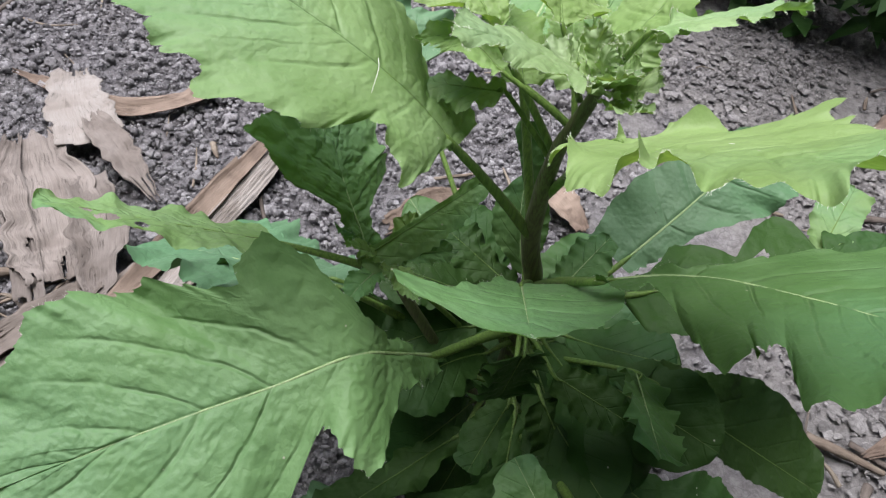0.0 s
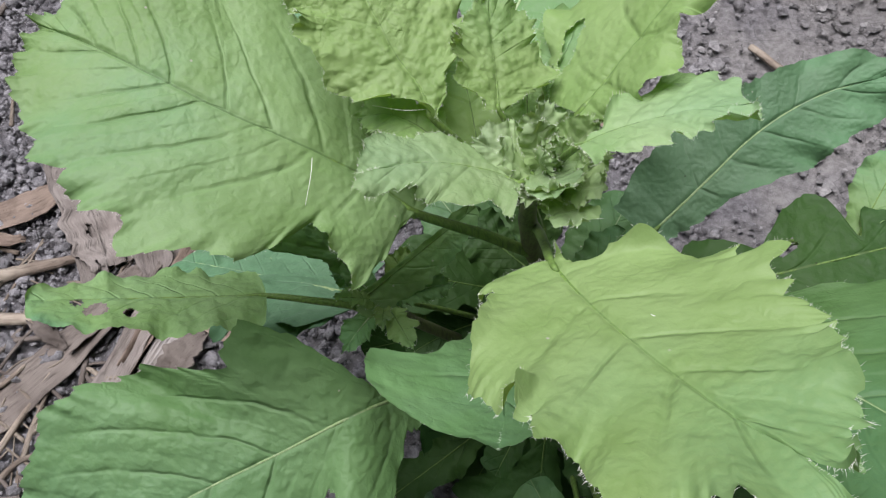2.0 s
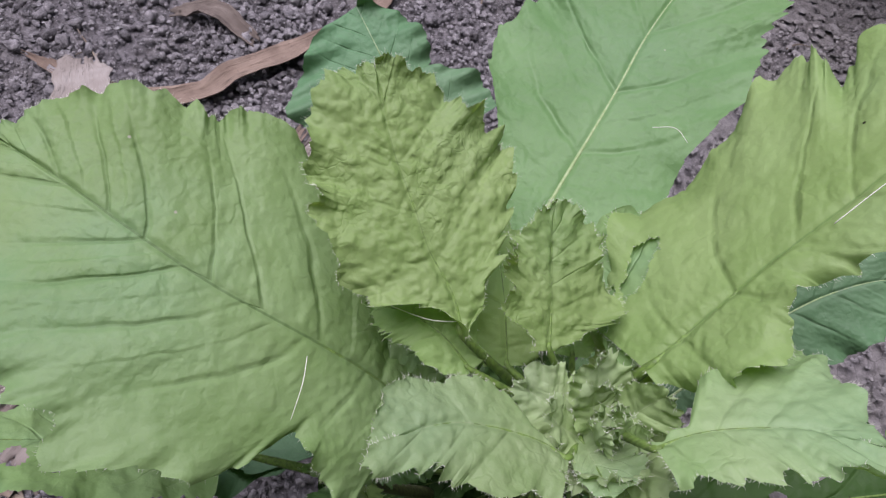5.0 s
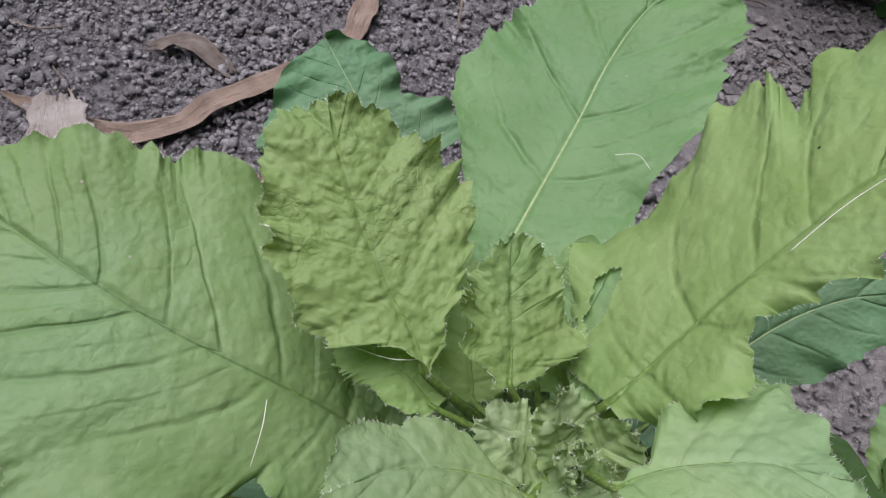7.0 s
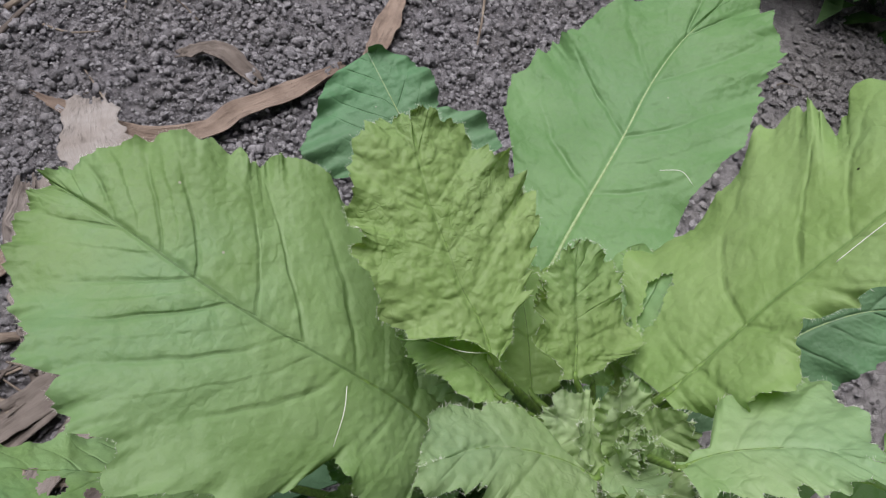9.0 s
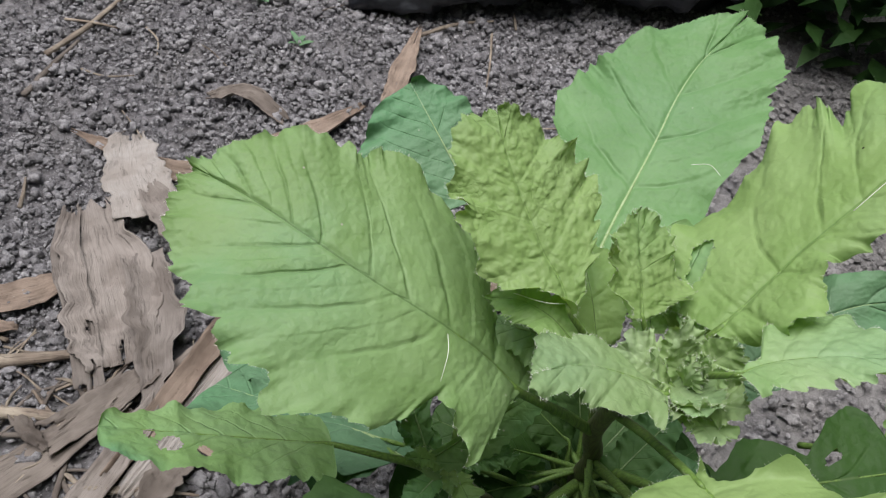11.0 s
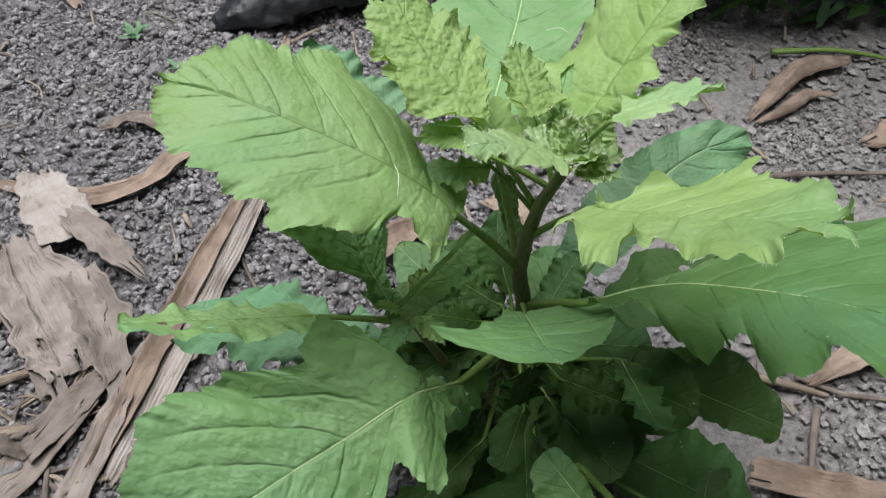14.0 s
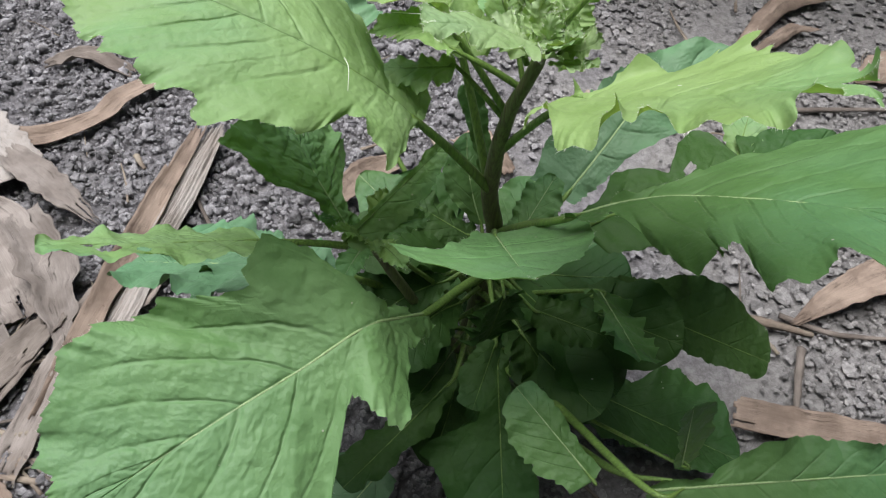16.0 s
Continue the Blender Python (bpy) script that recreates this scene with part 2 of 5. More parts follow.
# ---- helpers for things ----
def part(name, data, material, parent=None, label=""):
    ob = new(name, data)
    if material:
        data.materials.append(material)
    ob.parent = parent
    if label:
        tagged(ob, label)
    return ob


def mesh_from(name, verts, faces, smooth=True, layers=None):
    me = bpy.data.meshes.new(name)
    me.from_pydata([tuple(v) for v in verts], [], faces)
    if layers:
        index = np.empty(len(me.loops), dtype=np.int32)
        me.loops.foreach_get("vertex_index", index)
        for key, values in layers.items():
            layer = me.uv_layers.new(name=key)
            layer.data.foreach_set("uv", np.asarray(values, dtype=np.float32)[index].ravel())
    if smooth:
        me.shade_smooth()
    return me


def catmull(points, n):
    """n points along a smooth line through the given ones."""
    p = np.array(points, float)
    if len(p) == 2:
        return p[0] + (p[1] - p[0]) * np.linspace(0, 1, n)[:, None]
    q = np.vstack([2 * p[0] - p[1], p, 2 * p[-1] - p[-2]])
    out = []
    for s in np.linspace(0, len(p) - 1, n):
        i = min(int(s), len(p) - 2)
        f = s - i
        a, b, c, d = q[i : i + 4]
        out.append(0.5 * (2 * b + (c - a) * f + (2 * a - 5 * b + 4 * c - d) * f * f + (3 * b - a - 3 * c + d) * f**3))
    return np.array(out)


def tube(name, points, radii, n=24, ring=10, rough=0.0, flat=1.0):
    """A tapering tube along a smooth line, closed at both ends."""
    line = catmull(points, n)
    r = np.interp(np.linspace(0, 1, n), np.linspace(0, 1, len(radii)), radii)
    way = np.gradient(line, axis=0)
    way /= np.linalg.norm(way, axis=1)[:, None]
    side = np.cross(way, (0.3, 0.2, 1.0) if abs(way[0, 2]) < 0.8 else (1, 0.2, 0))
    side /= np.linalg.norm(side, axis=1)[:, None]
    over = np.cross(side, way)
    verts, faces, uvs = [], [], []
    for i in range(n):
        for k in range(ring):
            a = 2 * math.pi * k / ring
            g = 1 + rough * math.sin(3 * a + i) * 0.5 + rough * 0.5 * math.cos(5 * a)
            verts.append(line[i] + r[i] * g * (math.cos(a) * side[i] + flat * math.sin(a) * over[i]))
            uvs.append((i / n, k / ring))
    for i in range(n - 1):
        for k in range(ring):
            faces.append((i * ring + k, i * ring + (k + 1) % ring, (i + 1) * ring + (k + 1) % ring, (i + 1) * ring + k))
    faces += [tuple(range(ring))[::-1], tuple(range((n - 1) * ring, n * ring))]
    return mesh_from(name, verts, faces, layers={"unit": uvs, "veins": [(v[0], 0.5) for v in uvs]})


def value_noise(x, seed):
    """Smooth 1D noise of an array, from -1 to 1."""
    g = np.random.RandomState(1000 + seed).uniform(-1, 1, 512)
    i = np.floor(x).astype(int)
    f = x - i
    f = f * f * (3 - 2 * f)
    return g[i % 512] * (1 - f) + g[(i + 1) % 512] * f


def lattice(x, y, seed):
    """Smooth 2D noise of two arrays, about -1 to 1."""
    ang = np.random.RandomState(2000 + seed).uniform(0, 2 * math.pi, (64, 64))
    gx, gy = np.cos(ang), np.sin(ang)
    i, j = np.floor(x).astype(int), np.floor(y).astype(int)
    fx, fy = x - i, y - j
    ux, uy = fx**3 * (fx * (fx * 6 - 15) + 10), fy**3 * (fy * (fy * 6 - 15) + 10)

    def corner(a, b):
        ia, jb = (i + a) % 64, (j + b) % 64
        return gx[ia, jb] * (fx - a) + gy[ia, jb] * (fy - b)

    low = corner(0, 0) * (1 - ux) + corner(1, 0) * ux
    high = corner(0, 1) * (1 - ux) + corner(1, 1) * ux
    return 1.5 * (low * (1 - uy) + high * uy)


def blade_mesh(name, base, tip, normal, bow, arch, curl, left, right, seed=1, teeth=9, tooth=0.16, quilt=0.0012,
               ruffle=0.004, veins=7, holes=(), droop=0.0, nu=150, nv=30, crinkle=0.0008, plain=False, fine=0.0004,
               bites=(), frill=0.0012, slant=(0.55, 0.85), roll=0.0):
    """A toothed, quilted leaf blade between base and tip. left and right: half widths in millimetres at even steps.
    bow: sideways bend of the midrib; arch: its rise; curl: rise of the edges; droop: fall of the tip;
    bites: (along, side, depth, width) of bays in the edge; slant: lean of the side veins on either side."""
    base, tip, normal = (np.array(v, float) for v in (base, tip, normal))
    along = tip - base
    length = np.linalg.norm(along)
    along /= length
    normal -= along * (normal @ along)
    normal /= np.linalg.norm(normal)
    across = np.cross(normal, along)
    rs = np.random.RandomState(seed)
    shift = rs.uniform(0, 50, 3)
    u = np.linspace(0, 1, nu)
    steps = np.linspace(0.03, 0.97, len(left))
    half = {}
    for sign, widths in ((1, left), (-1, right)):
        w = np.interp(u, np.r_[0, steps], np.r_[2.0, widths]) / 1000
        cap = np.clip((u - 0.90) / 0.10, 0, 1)
        w = w * np.sqrt(np.maximum(1 - cap**2, 0))
        phase = u * teeth + 0.9 * value_noise(u * 5, seed + 3 * sign) + (0.3 if sign > 0 else 0)
        saw = np.mod(phase, 1.0)
        big = np.where(saw < 0.74, saw / 0.74, (1 - saw) / 0.26)
        small = np.mod(u * teeth * 3.3 + 1.3 * value_noise(u * 9, seed + 11 * sign), 1.0)
        amp = tooth * np.clip(0.55 + 0.6 * value_noise(u * 7 + 50, seed + 5 * sign), 0.08, 1.2)
        w = w * (1 - amp * (1 - big) - 0.25 * tooth * (1 - small)) + 0.0004
        w += np.minimum(0.0007, 0.12 * w) * value_noise(u * length * 420, seed + 17 * sign)
        for bu, bside, depth, width in bites:
            if bside == sign:
                edge = (u - bu + 0.25 * width * value_noise(u * 60, seed + 2)) / width
                w = w * (1 - depth * np.exp(-(np.abs(edge) ** 2.6)))
        half[sign] = np.maximum(w, 0.0003)
    v = np.linspace(-1, 1, 2 * nv + 1)
    V = np.sign(v) * np.abs(v) ** 0.85
    U, Q = np.meshgrid(u, V, indexing="ij")
    S = np.where(Q >= 0, Q * half[1][:, None], Q * half[-1][:, None])
    X = U * length
    A, D = np.abs(Q), np.abs(S)
    far = Q > 0
    spacing = length / veins
    widest = np.where(far, half[1].max(), half[-1].max())
    # side veins leave the midrib slantwise and bend towards the tip, unevenly spaced
    lean = np.where(far, slant[0], slant[1])
    c = (X - lean * D - 0.65 * D * D / widest) / spacing
    c = c - np.where(far, 0.43, 0.0) * (1 - np.exp(-D / 0.006))
    c = c + 0.16 * np.where(far, value_noise(c * 0.9 + 20, seed + 4), value_noise(c * 0.9 + 20, seed + 6))
    c = c + 0.045 * lattice(X * 38 + shift[2], S * 38, seed % 9)
    d = np.abs(c - np.floor(c) - 0.5) * 2
    out = np.clip((1.02 - A) / 0.35, 0, 1) * np.clip((U - 0.03) / 0.14, 0, 1)
    own = 0.25 + 0.9 * np.abs(value_noise(np.floor(c) * 1.7 + np.where(far, 9.0, 0.0), seed + 8))
    puff = 0.22 * quilt * own * np.clip(0.75 + 0.8 * lattice(X * 28 + 5, S * 28, 11), 0.15, 1.2) * (1 - (1 - d) ** 6) * np.minimum(1, D / 0.004) * out - 0.0006 * np.exp(-((S / 0.0018) ** 2))
    puff += fine * lattice(X * 230 + shift[0], S * 230, 3) + 0.5 * fine * lattice(X * 430 + shift[0], S * 430, 6)
    puff += 0.9 * crinkle * lattice(X * 62 + shift[0], S * 62, 5) + 0.45 * crinkle * lattice(X * 120, S * 120 + shift[1], 7)
    wave = min(1.0, (half[1].max() + half[-1].max()) / 0.05) * ruffle * A**2.5 * (np.sin(2 * math.pi * (U * 3.1 + 0.37 * far) + shift[0]) + 0.6 * np.sin(2 * math.pi * U * 7.3 + shift[1] + 2 * far))
    wave = wave + min(1.0, (half[1].max() + half[-1].max()) / 0.06) * frill * A**6 * (value_noise(U * length * 130 + 60 * far, seed + 21) + 0.6 * value_noise(U * length * 300 + 30 * far, seed + 22))
    mid = 4 * U * (1 - U)
    H = arch * mid + curl * np.minimum(D * 20, 1.6) ** 2 + wave + puff - droop * U**3 - roll * np.maximum(A - 0.7, 0) ** 2 * 11
    P = base + along * X[..., None] + across * (bow * mid + S)[..., None] + normal * H[..., None]
    verts = P.reshape(-1, 3)
    veinuv = np.stack([c, S / spacing + (7 if plain else 0)], -1).reshape(-1, 2)
    unituv = np.stack([U, Q * 0.5 + 0.5], -1).reshape(-1, 2)
    row = len(V)
    i, k = np.meshgrid(np.arange(nu - 1), np.arange(row - 1), indexing="ij")
    first = i * row + k
    faces = np.stack([first, first + row, first + row + 1, first + 1], -1).reshape(-1, 4)
    if holes:
        cu, cv = ((U[:-1, :-1] + U[1:, 1:]) / 2).ravel(), ((Q[:-1, :-1] + Q[1:, 1:]) / 2).ravel()
        keep = np.ones(len(faces), bool)
        ragged = 1 + 0.55 * lattice(cu * 55, cv * 13, seed % 7)
        for hu, hv, ru, rv in holes:
            keep &= ((cu - hu) / ru) ** 2 + ((cv - hv) / rv) ** 2 > ragged
        faces = faces[keep]
    return mesh_from(name, verts.tolist(), faces.tolist(), layers={"veins": veinuv, "unit": unituv})


def fan_blade(name, mid, up, left, right, fan=(30, 30), foot=(0, 0), veins=(6, 6), seed=1, teeth=(12, 12), tooth=3.0, quilt=0.0016, net=0.0006, cell=11.0,
              bubble=0.0, ruffle=0.002, frill=0.0012, curl=(0.0, 0.0), holes=(), nu=240, nv=44, bend=0.22, groove=0.0004, fine=0.0002, rim=0.0):
    """A leaf blade whose lines fan out from its midrib, more and more forward towards the tip. mid: the midrib; up: the normal at
    its base, middle and tip; left, right: reach of the blade in millimetres at even steps; veins: how many side veins, or where
    they leave the midrib; tooth: depth of the teeth in millimetres, of both sides or of each; curl: rise of either edge, in metres at 40 mm from the midrib."""
    line = catmull(mid, 400)
    gone = np.r_[0, np.cumsum(np.linalg.norm(np.diff(line, axis=0), axis=1))]
    length = gone[-1]
    u = np.linspace(0, 1, nu)
    line = np.stack([np.interp(u * length, gone, line[:, k]) for k in range(3)], 1)
    way = np.gradient(line, axis=0)
    for _ in range(6):
        way[1:-1] = (way[:-2] + way[1:-1] + way[2:]) / 3
    way /= np.linalg.norm(way, axis=1)[:, None]
    normal = np.stack([np.interp(u, (0.05, 0.5, 0.95), np.array(up)[:, k]) for k in range(3)], 1)
    normal -= way * (normal * way).sum(1)[:, None]
    normal /= np.linalg.norm(normal, axis=1)[:, None]
    across = np.cross(normal, way)
    shift = np.random.RandomState(seed).uniform(0, 50, 4)
    v = np.linspace(0, 1, nv + 1)
    V = 0.35 * v + 0.65 * (1 - (1 - v) ** 1.35)
    grids, heights, cs, ss = [], [], [], []
    bite = (tooth, tooth) if np.isscalar(tooth) else tooth
    for sign, widths, first, back, lines, cut, rise, tooth in ((1, left, fan[0], foot[0], veins[0], teeth[0], curl[0], bite[0]), (-1, right, fan[1], foot[1], veins[1], teeth[1], curl[1], bite[1])):
        w = np.interp(u, np.linspace(0.02, 1, len(widths)), widths)
        soft = np.convolve(np.pad(w, 3, mode="edge"), np.ones(7) / 7, "valid")
        edge_len = np.r_[0, np.cumsum(np.hypot(np.diff(soft), np.diff(u) * length * 1000))]
        e = edge_len / edge_len[-1]
        saw = np.mod(e * cut + 1.5 * value_noise(e * 6 + 3, seed + 3 * sign) + 0.3, 1.0)
        big = np.where(saw < 0.72, (saw / 0.72) ** 1.4, (1 - saw) / 0.28)
        small = np.mod(e * cut * 2.7 + 1.3 * value_noise(e * 9, seed + 11 * sign), 1.0)
        amp = tooth * np.clip(0.75 + 0.7 * value_noise(e * 8 + 50, seed + 5 * sign), 0.12, 1.5) * np.clip((1 - u) / 0.18, 0.2, 1)
        w = soft + np.minimum(0.35 * tooth, 0.1 * soft) - np.minimum(amp, 0.35 * soft) * (1 - big) - np.minimum(0.28 * tooth, 0.1 * soft) * (1 - small)
        w += np.minimum(0.3, 0.02 * soft) * value_noise(e * edge_len[-1] * 0.9, seed + 17 * sign)
        w = np.maximum(w, 0.3) / 1000
        ease = np.minimum(1, u / 0.4)
        turn = np.radians(first - (first - back) * (1 - ease * ease * (3 - 2 * ease)) + (90 - first) * np.maximum(0, (u - 0.55) / 0.45) ** 1.6)
        S = w[:, None] * V
        A = np.broadcast_to(V, S.shape)
        U = np.broadcast_to(u[:, None], S.shape)
        out = sign * across * np.cos(turn)[:, None] + way * np.sin(turn)[:, None]
        if np.isscalar(lines):
            lines = np.linspace(0.1, 0.86, lines)
        lines = np.array(lines, float)
        gap = np.mean(np.diff(lines))
        knots = np.r_[lines[0] - 2 * gap, lines, lines[-1] + 2 * gap]
        numbers = np.r_[-1.5, np.arange(len(lines)) + 0.5, len(lines) + 1.5]
        # veins swing forward towards the edge and waver a little
        swing = U - bend * (S / 0.05) ** 2 * 0.35 + 0.016 * lattice(U * 6 + shift[0], S * 30 + sign * 9, seed % 9) + 0.006 * lattice(U * 20 + shift[1], S * 110, 2)
        c = np.interp(swing, knots, numbers)
        d = np.abs(c - np.floor(c) - 0.5) * 2
        space = gap * length * np.cos(np.minimum(turn, 1.2))[:, None]
        near = d * space / 2
        fade = np.clip((1.05 - A) / 0.3, 0, 1) * np.clip(S / 0.0025, 0, 1)
        flat = line[:, None] + out[:, None] * S[..., None]
        X, Y = flat @ way[nu // 2] + shift[1], flat @ across[nu // 2] + shift[2]
        own = 0.6 + 0.5 * value_noise(np.floor(c) * 1.7 + 9.0 + sign, seed + 8)
        patch = np.clip(0.7 + 0.9 * lattice(X * 26, Y * 26, 7), 0.05, 1.3)
        h = quilt * own * patch * (1 - (1 - d) ** 2.5) * fade
        h -= groove * np.exp(-((near / 0.0010) ** 2)) * fade * (1 - 0.6 * A) * np.clip(patch, 0.3, 1)
        h -= 0.0009 * np.exp(-((S / 0.0014) ** 2))
        # creases of the finer veins between the side veins
        k = 1000.0 / cell
        one, two = lattice(X * k * 1.25, Y * k, 3), lattice(X * k * 2.3 + 7, Y * k * 2.3, 5)
        h -= net * (np.exp(-((one / 0.16) ** 2)) + 0.5 * np.exp(-((two / 0.2) ** 2))) * np.clip(S / 0.004, 0, 1) * np.clip(1.1 - A, 0.3, 1)
        h += 0.8 * net * (one + 0.6 * two)
        if bubble:
            b1, b2 = lattice(X * 210, Y * 210, 6), lattice(X * 120 + 4, Y * 120, 8)
            h += bubble * (np.maximum(b1, -0.15) + 0.8 * np.maximum(b2, -0.2)) * np.clip(S / 0.003, 0, 1)
        h += fine * lattice(X * 480, Y * 480, 4)
        full = min(1.0, w.max() / 0.03)
        h += full * ruffle * A**2.2 * (np.sin(2 * math.pi * (U * 2.9 + 0.37 * (sign > 0)) + shift[0]) + 0.7 * np.sin(2 * math.pi * U * 6.7 + shift[3] + 2 * sign))
        h += full * frill * A**9 * (value_noise(edge_len * 0.12 + 60 * (sign > 0), seed + 21) + 0.6 * value_noise(edge_len * 0.29 + 30 * (sign > 0), seed + 22))[:, None]
        h += rise * np.minimum(S / 0.04, 1.8) ** 2 + rim * np.maximum(A - 0.75, 0) ** 2 * 16
        P = flat + normal[:, None] * h[..., None]
        grids.append(P)
        cs.append(np.stack([c, sign * S / (length / 6)], -1))
        ss.append(np.stack([U, 0.5 + 0.5 * sign * A], -1))
    row = 2 * nv + 1
    join = lambda pair: np.concatenate([pair[1][:, :0:-1], pair[0]], axis=1).reshape(-1, pair[0].shape[-1])  # noqa: E731
    verts, veinuv, unituv = join(grids), join(cs), join(ss)
    i, k = np.meshgrid(np.arange(nu - 1), np.arange(row - 1), indexing="ij")
    a = i * row + k
    faces = np.stack([a, a + row, a + row + 1, a + 1], -1).reshape(-1, 4)
    if holes:
        q = (unituv[:, 1] - 0.5) * 2
        cu, cv = unituv[faces, 0].mean(1), q[faces].mean(1)
        keep = np.ones(len(faces), bool)
        ragged = 1 + 0.5 * lattice(cu * 45, cv * 13, seed % 7)
        for hu, hv, ru, rv in holes:
            keep &= ((cu - hu) / ru) ** 2 + ((cv - hv) / rv) ** 2 > ragged
        faces = faces[keep]
    return mesh_from(name, verts.tolist(), faces.tolist(), layers={"veins": veinuv, "unit": unituv}), line, normal


def spine(base, tip, normal, bow, arch, droop=0.0, n=9, upto=0.92, sink=0.0014):
    base, tip, normal = (np.array(v, float) for v in (base, tip, normal))
    along = tip - base
    length = np.linalg.norm(along)
    along /= length
    normal -= along * (normal @ along)
    normal /= np.linalg.norm(normal)
    across = np.cross(normal, along)
    out = []
    for u in np.linspace(0, upto, n):
        m = 4 * u * (1 - u)
        out.append(base + along * u * length + across * bow * m + normal * (arch * m - droop * u**3 - sink))
    return out


# ---- the ground ----
def lift(x, y):
    """Height of the soil."""
    return 0.006 * noise.noise((x * 5, y * 5, 3)) + 0.004 * noise.noise((x * 17, y * 17, 9))


def ground():
    n = 360
    xs, ys = np.linspace(-0.85, 1.0, n), np.linspace(-0.55, 1.15, n)
    # the sheet is fine round the plant and widens in steps to the horizon
    far = np.array([0.3, 1, 4, 15, 60, 250, 900])
    xs = np.r_[(-0.85 - far)[::-1], xs, 1.0 + far]
    ys = np.r_[(-0.55 - far)[::-1], ys, 1.15 + far]
    verts, faces = [], []
    for y in ys:
        for x in xs:
            near = abs(x) < 1.2 and abs(y) < 1.3
            z = lift(x, y) + (0.0035 * noise.noise((x * 60, y * 60, 1)) + 0.0022 * noise.noise((x * 150, y * 150, 2)) if near else 0)
            verts.append((x, y, z - 0.004))
    w = len(xs)
    for j in range(len(ys) - 1):
        for i in range(w - 1):
            a = j * w + i
            faces.append((a, a + 1, a + w + 1, a + w))
    ob = part("ground", mesh_from("ground", verts, faces), SOIL)
    return tagged(ob, "dry grey crumbly garden soil with pale crust", "soil", kind="structure")


ground()


def ico(level):
    b = bmesh.new()
    bmesh.ops.create_icosphere(b, subdivisions=level, radius=1)
    verts = np.array([v.co for v in b.verts])
    faces = np.array([[v.index for v in f.verts] for f in b.faces])
    b.free()
    return verts, faces


def crumbs(name, count, smallest, largest, level, seed, label, area, flat=1.0, power=3):
    rs = np.random.RandomState(seed)
    ball, tri = ico(level)
    verts, faces = [], []
    made = 0
    x0, x1, y0, y1 = area
    while made < count:
        x, y = rs.uniform(x0, x1), rs.uniform(y0, y1)
        thick = 0.75 + 0.8 * noise.noise((x * 7, y * 7, 20)) + (0.25 if x < 0.1 else -0.45)
        if rs.uniform() > thick:
            continue
        r = smallest + (largest - smallest) * rs.uniform() ** power
        lump = ball * (1 + rs.uniform(-0.42, 0.42, (len(ball), 1))) * rs.uniform(0.6, 1.25, 3)
        lump[:, 2] *= flat
        a = rs.uniform(0, 6.3)
        turn = np.array([[math.cos(a), -math.sin(a), 0], [math.sin(a), math.cos(a), 0], [0, 0, 1]])
        place = np.array([x, y, lift(x, y) + r * (0.35 * flat)])
        faces.append(tri + made * len(ball))
        verts.append(lump @ turn.T * r + place)
        made += 1
    me = bpy.data.meshes.new(name)
    v, f = np.concatenate(verts), np.concatenate(faces)
    me.from_pydata(v.tolist(), [], f.tolist())
    if level > 1:
        me.shade_smooth()
    return tagged(part(name, me, CRUMB), label, "soil crumbs", kind="stuff")


crumbs("soil_crumbs", 75000, 0.0006, 0.0030, 1, 5, "small grey crumbs of dry soil strewn over the ground", (-0.58, 0.55, -0.18, 0.76), 0.9, 2.0)
crumbs("soil_clods", 5200, 0.0022, 0.0062, 2, 6, "rough grey clods of dry soil on the ground", (-0.60, 0.22, -0.20, 0.78), 0.9, 2.5)
crumbs("soil_flakes", 4200, 0.0015, 0.007, 1, 8, "flat pale flakes of dried soil crust", (0.12, 0.72, -0.18, 0.62), 0.2, 2.2)


def sky_blockers():
    """Plain unseen walls added round the plot to block low sky light."""
    m = Nodes("sky_blocker")
    p = m.place()
    m.put(m.bsdf.inputs["Base Color"], m.mix(m.step(m.noise(p, 3, 5), 0.3, 0.7), (0.03, 0.034, 0.024), (0.07, 0.07, 0.055)))
    m.bsdf.inputs["Roughness"].default_value = 0.9
    # the south one stands close, in place of a standing person's shade
    for name, (x, y, a, b, top) in {"blocker_north": (0, 2.4, 2.4, 0.1, 1.1), "blocker_south": (0, -0.68, 2.4, 0.1, 2.4), "blocker_east": (2.4, 0.9, 0.1, 1.4, 2.6), "blocker_west": (-2.4, 0.9, 0.1, 1.4, 1.3)}.items():
        bm = bmesh.new()
        bmesh.ops.create_cube(bm, size=2)
        bmesh.ops.scale(bm, vec=(a, b, top / 2 + 0.05), verts=bm.verts)
        bmesh.ops.translate(bm, vec=(x, y, top / 2 - 0.05), verts=bm.verts)
        me = bpy.data.meshes.new(name)
        bm.to_mesh(me)
        tagged(part(name, me, m.mat), "plain unseen wall added to block low sky light", "wall", kind="structure")


sky_blockers()


# ---- the plant ----
plant = tagged(new("leaf_mustard_plant"), "broad-leaved green vegetable plant with toothed crinkled leaves growing from soil", "plant")
STEM_LINE = [(0.010, 0.035, -0.01), (0.014, 0.020, 0.10), (0.0115, 0.006, 0.19), (0.001, 0.0, 0.24), (-0.004, -0.0175, 0.306), (-0.001, -0.030, 0.345), (0.0, -0.035, 0.359)]
part("stem", tube("stem", STEM_LINE, (0.006, 0.0056, 0.005, 0.0046, 0.0033, 0.0026, 0.0016), 60, 14, 0.10), STEM, plant, "dark green ridged main stem")

